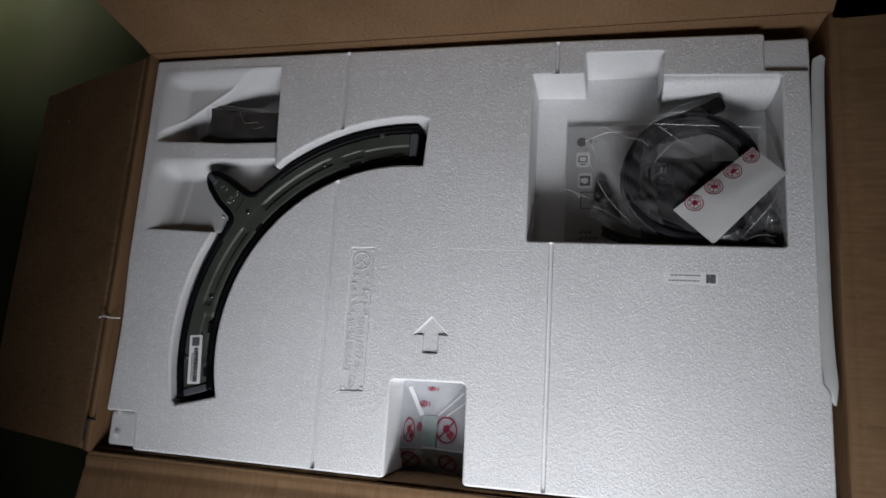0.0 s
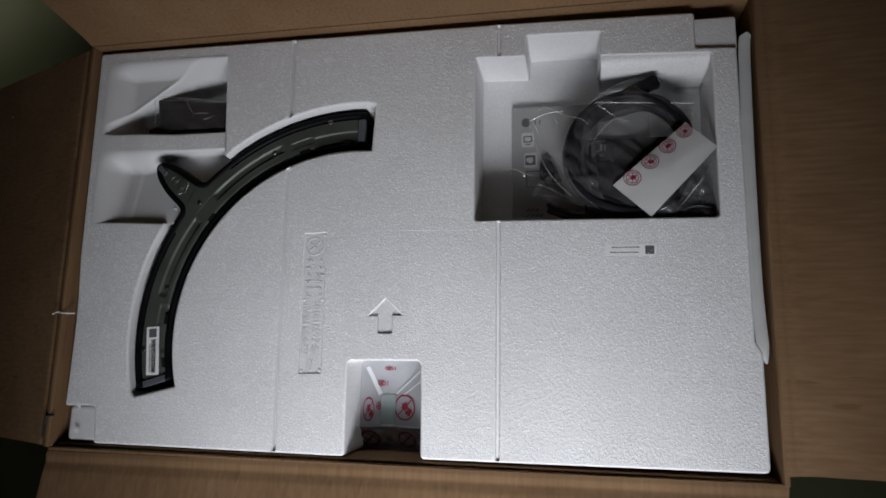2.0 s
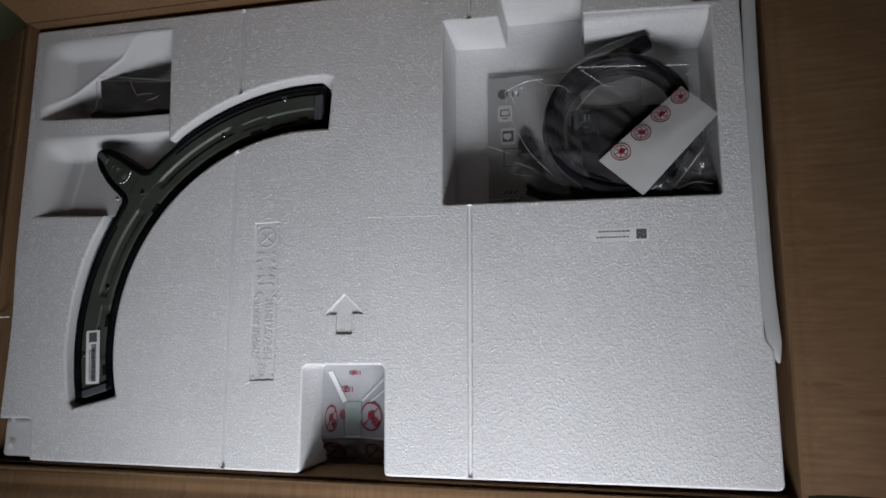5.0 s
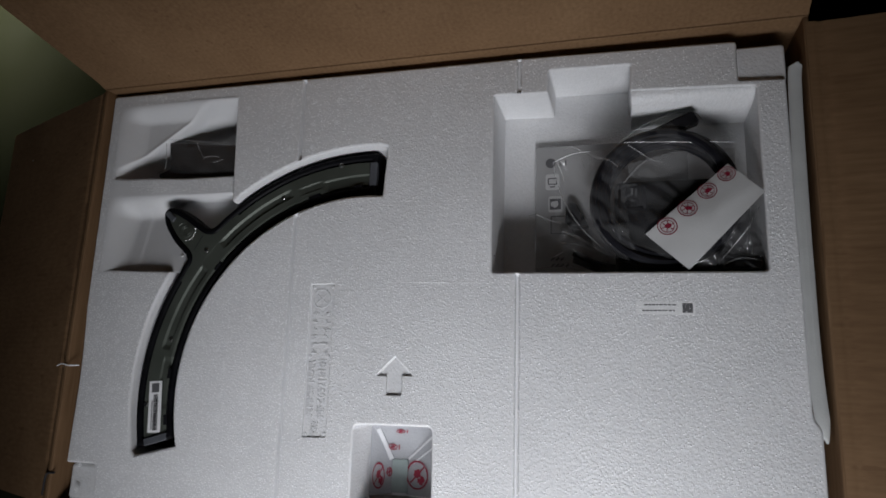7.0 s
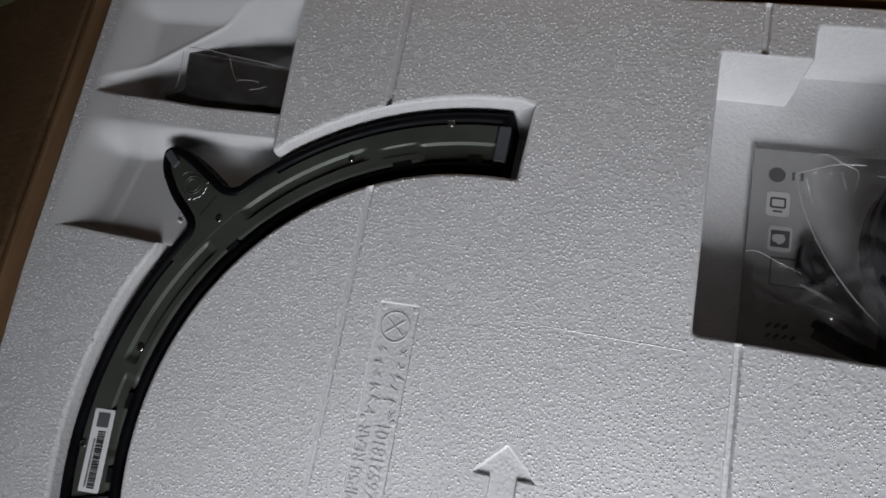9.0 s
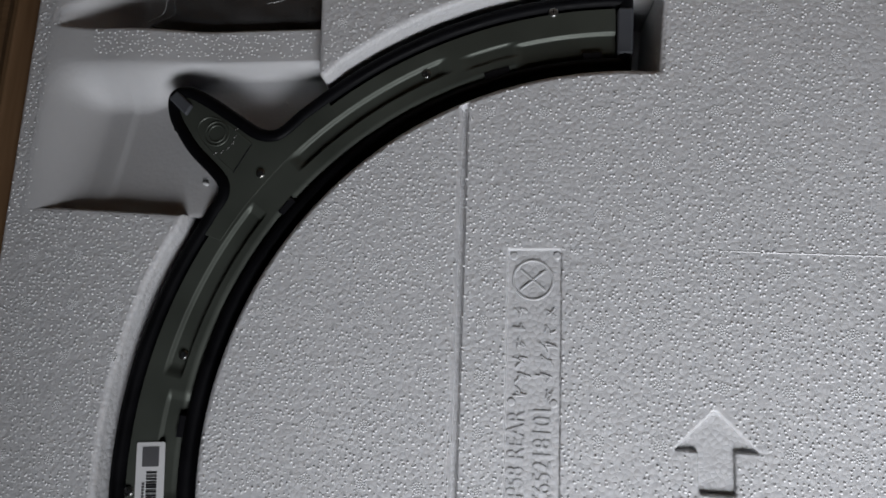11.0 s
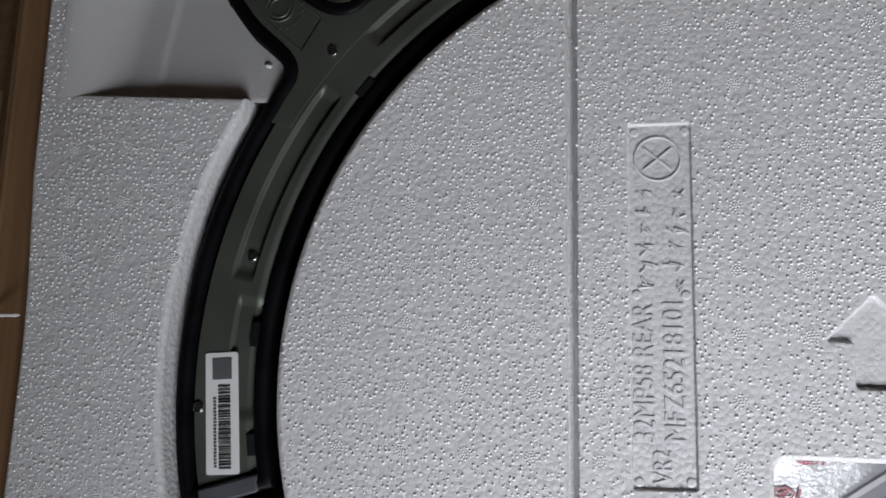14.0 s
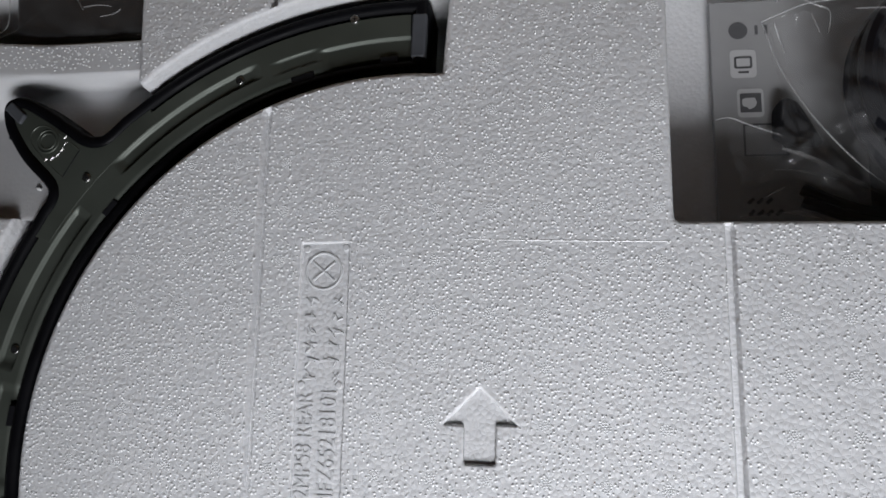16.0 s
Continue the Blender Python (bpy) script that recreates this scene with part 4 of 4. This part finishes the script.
bag("cable_bag", "clear wrinkled plastic bag over the coiled cable",
    [(1.93, 2.10), (2.27, 2.16), (2.55, 2.42), (2.73, 2.47), (2.92, 2.47), (3.27, 2.08), (3.46, 1.7), (3.46, 0.87), (2.0, 0.87), (1.85, 1.5)],
    cable_film,
    [[(2.27, 2.15), (2.8, 2.13), (3.29, 2.10)], [(2.30, 2.12), (2.52, 1.98), (2.62, 1.93)], [(2.25, 1.72), (2.4, 1.90), (2.5, 1.98)], [(1.98, 2.05), (2.12, 1.98), (2.2, 1.9)], [(2.2, 2.14), (2.5, 2.38), (2.73, 2.46), (2.92, 2.47), (3.0, 2.38)]])
bag("manual_bag", "clear plastic bag edge lying over the instruction sheet",
    [(1.54, 2.06), (1.93, 2.15), (2.27, 2.15), (2.3, 1.2), (2.42, 0.87), (1.72, 0.87), (1.36, 0.95), (1.33, 1.48), (1.58, 1.4)],
    lambda x, y: -0.38 + 0.24 * wrinkle(x, y, 2.6, 4.0) + 0.18 * max(0, x - 1.7),
    [[(1.55, 2.06), (1.62, 1.75), (1.80, 1.38), (2.1, 1.08), (2.42, 0.88)], [(1.54, 2.06), (1.75, 2.13), (1.93, 2.14)], [(1.36, 0.92), (1.6, 0.96), (1.8, 0.90)], [(1.6, 2.03), (1.64, 1.95), (1.66, 1.88)]])

# highlights on broad folds of the bag, drawn as whitish bars, and a dark plug below it
manual_film = bpy.data.objects["manual_bag"]
fold_z = lambda x, y: -0.36 + 0.03 * noise.noise((x * 4, y * 4, 2.0))
for line, r in (([(1.634, 1.339), (1.762, 1.284), (1.927, 1.184), (2.114, 1.064)], 0.0016),
                ([(1.607, 1.223), (1.756, 1.197), (1.924, 1.146)], 0.0005),
                ([(1.650, 0.982), (1.770, 0.968), (1.867, 0.939)], 0.0005),
                ([(1.539, 1.063), (1.590, 1.094), (1.641, 1.122)], 0.0005),
                ([(1.645, 2.210), (1.733, 2.250), (1.850, 2.186), (1.930, 2.140), (1.915, 2.003)], 0.0005),
                ([(1.831, 2.128), (1.867, 2.005)], 0.0005),
                ([(1.274, 1.505), (1.360, 1.526), (1.478, 1.475), (1.638, 1.411)], 0.0005),
                ([(2.069, 1.024), (2.108, 0.987)], 0.0005)):
    bm = bmesh.new()
    path = smooth_path([(x, y, fold_z(x, y)) for x, y in line], 6)
    tube(bm, path, [r * (0.35 + 0.65 * math.sin(math.pi * k / (len(path) - 1))) for k in range(len(path))], 6)
    part("lit_crease", bm, LIT_EDGE, manual_film, "whitish line drawn for a highlight along the bag")
bm = bmesh.new()
slab(bm, fillet([(1.660, 1.631), (1.704, 1.692), (1.779, 1.662), (1.860, 1.504), (1.913, 1.401), (1.732, 1.406), (1.650, 1.460)][::-1], 0.03, 4), -0.56, -0.47, 0.03)
part("plug", bm, BLACK_MATT, coil)

# a milky fold of the bag below the coil
MILKY = film_material("milky_film", 0.22, 0.2)
bm = bmesh.new()
crumple(bm, 2.30, 3.30, 1.78, 2.14, lambda x, y: -0.30 + 0.04 * wrinkle(x, y, 2.4, 6.0), 40, 20, lambda x, y: y < 2.02 + 0.25 * (x - 2.34) and y < 2.115)
fold = link_mesh("folded_film", bm, MILKY, bpy.data.objects["cable_bag"], "milky fold of the bag", 180)
fold.visible_shadow = False

# printed symbol on the bag
bag_print = thing("bag_symbol", "black printed square symbol on the clear bag", "print")
bm = bmesh.new()
s_at = lambda u, v: P(2.325 + u, 1.588 + v, cable_film(2.325 + u, 1.588 + v) + 0.006)
for a, b in (((-0.115, 0.115), (0.05, 0.115)), ((0.115, 0.09), (0.115, -0.115)), ((0.115, -0.115), (-0.05, -0.115)), ((-0.115, 0.09), (-0.115, -0.115))):
    bar_print(bm, s_at, *a, *b, 0.024)
for a, b in (((-0.05, 0.08), (-0.05, 0.02)), ((0.0, 0.08), (0.0, 0.02)), ((0.04, 0.08), (0.04, 0.0)), ((-0.05, 0.02), (0.0, 0.02)), ((-0.03, -0.03), (0.05, -0.03)), ((0.05, -0.03), (0.05, -0.08))):
    bar_print(bm, s_at, *a, *b, 0.020)
ring_print(bm, lambda u, v: s_at(u - 0.035, v - 0.06), 0.032, 0.032, 0.014, 16)
part("mark", bm, INK, bag_print)

# ---- white padded sheet with red prints ----
pad = thing("padded_sheet", "white foam sheet with red round prints, lying on the bags", "foam sheet")
QL, QT, QR, QB = Vector((2.44, 1.21, -0.03)), Vector((3.185, 1.855, 0.0)), Vector((3.475, 1.56, 0.05)), Vector((2.815, 0.862, -0.02))


def pad_at(u, v, lift=0.0):
    q = QL * (1 - u) * (1 - v) + QT * u * (1 - v) + QR * u * v + QB * (1 - u) * v
    return P(q.x, q.y, q.z + 0.03 * math.sin(math.pi * u) * math.sin(math.pi * v) + 0.012 * noise.noise((u * 3, v * 3, 1.5)) + lift)


bm = bmesh.new()
n1, n2 = 26, 16
gt = [[bm.verts.new(pad_at(i / n1, j / n2)) for j in range(n2 + 1)] for i in range(n1 + 1)]
gb = [[bm.verts.new(pad_at(i / n1, j / n2, -0.015)) for j in range(n2 + 1)] for i in range(n1 + 1)]
for i in range(n1):
    for j in range(n2):
        bm.faces.new((gt[i][j], gt[i + 1][j], gt[i + 1][j + 1], gt[i][j + 1]))
        bm.faces.new((gb[i][j], gb[i][j + 1], gb[i + 1][j + 1], gb[i + 1][j]))
for i in range(n1):
    for j in (0, n2):
        bm.faces.new((gt[i][j], gt[i + 1][j], gb[i + 1][j], gb[i][j]))
for j in range(n2):
    for i in (0, n1):
        bm.faces.new((gt[i][j], gt[i][j + 1], gb[i][j + 1], gb[i][j]))
part("sheet", bm, PAPER, pad)
for k, u0 in enumerate((0.185, 0.435, 0.68, 0.915)):
    bm = bmesh.new()
    at = lambda u, v, u0=u0: pad_at(u0 + u / 0.985, 0.16 + v / 0.47, 0.005)
    rr = 0.085 if k < 3 else 0.08
    ring_print(bm, at, rr, rr, 0.008, 28)
    ring_print(bm, at, rr * 0.72, rr * 0.72, 0.006, 24)
    for a in (20, 80, 140):
        c, s = math.cos(radians(a)), math.sin(radians(a))
        bar_print(bm, at, -rr * 0.7 * c, -rr * 0.7 * s, rr * 0.7 * c, rr * 0.7 * s, 0.007)
    blob_print(bm, at, 0.005, 0.004, 0.026, 10, k, 0.4)
    part("round_print", bm, RED, pad, "red round print")

# ---- wear on the box ----
bm = bmesh.new()
tube(bm, smooth_path([(-3.86, -0.185, 0.02), (-3.95, -0.19, 0.09), (-4.03, -0.175, 0.10), (-4.12, -0.20, 0.075)], 5), [0.0004 + 0.0006 * abs(math.sin(k * 1.3)) for k in range(16)], 6)
part("torn_edge", bm, STICKER, carton, "pale torn paper edge")
bm = bmesh.new()
tube(bm, smooth_path([(-3.93, -1.37, 0.075), (-4.02, -1.385, 0.085), (-4.05, -1.45, 0.08), (-4.06, -1.62, 0.075)], 5), 0.0012, 6)
part("cut_slot", bm, INK, carton, "dark cut slot")

# ---- painted glints, a crumb, specks and a small crumpled bag ----
# The two white chips in the pocket stand in for glints beside the tongue.
for x, y, z, w, turn, mat, name, label in (
        (-2.736, 1.107, pocket_relief(-2.736, 1.107) + 0.006, 0.034, -20, STICKER, "pale_fleck", "tiny white foam crumb in the pocket"),
        (-2.339, 1.640, pocket_relief(-2.339, 1.64) + 0.006, 0.026, 110, STICKER, "pale_fleck", "tiny white foam crumb in the pocket"),
        (-0.46, 1.585, 0.002, 0.010, 0, INK, "dark_speck", "tiny dark speck on the foam"),
        (0.975, 1.04, -0.10, 0.016, 0, INK, "dark_speck", "tiny dark speck on the pocket wall"),
        (-5.75, 2.62, -0.555, 0.02, 0, STICKER, "pale_fleck", "tiny white crumb on the cardboard flap")):
    bm = bmesh.new()
    bmesh.ops.create_icosphere(bm, subdivisions=2, radius=w * U / 2, matrix=Matrix.Translation(P(x, y, z)) @ pose(0, 0, 0, 0, 0, turn) @ Matrix.Diagonal((1.3, 0.6, 0.4, 1)))
    for v in bm.verts:
        v.co += Vector((noise.noise(v.co * 900), noise.noise(v.co * 900 + Vector((3, 0, 0))), 0)) * w * U * 0.15
    tagged(link_mesh(name, bm, mat), label, "crumb" if mat is STICKER else "speck")
bag("small_bag", "small crumpled clear bag in the pocket corner",
    [(3.02, 0.87), (3.46, 0.87), (3.465, 1.50), (3.36, 1.46), (3.2, 1.25)],
    lambda x, y: -0.16 + 0.22 * wrinkle(x, y, 4.2, 9.0),
    [[(3.05, 0.90), (3.2, 1.08), (3.34, 1.26), (3.45, 1.46)], [(3.12, 0.92), (3.28, 0.98), (3.45, 0.95)]], 50, 60)
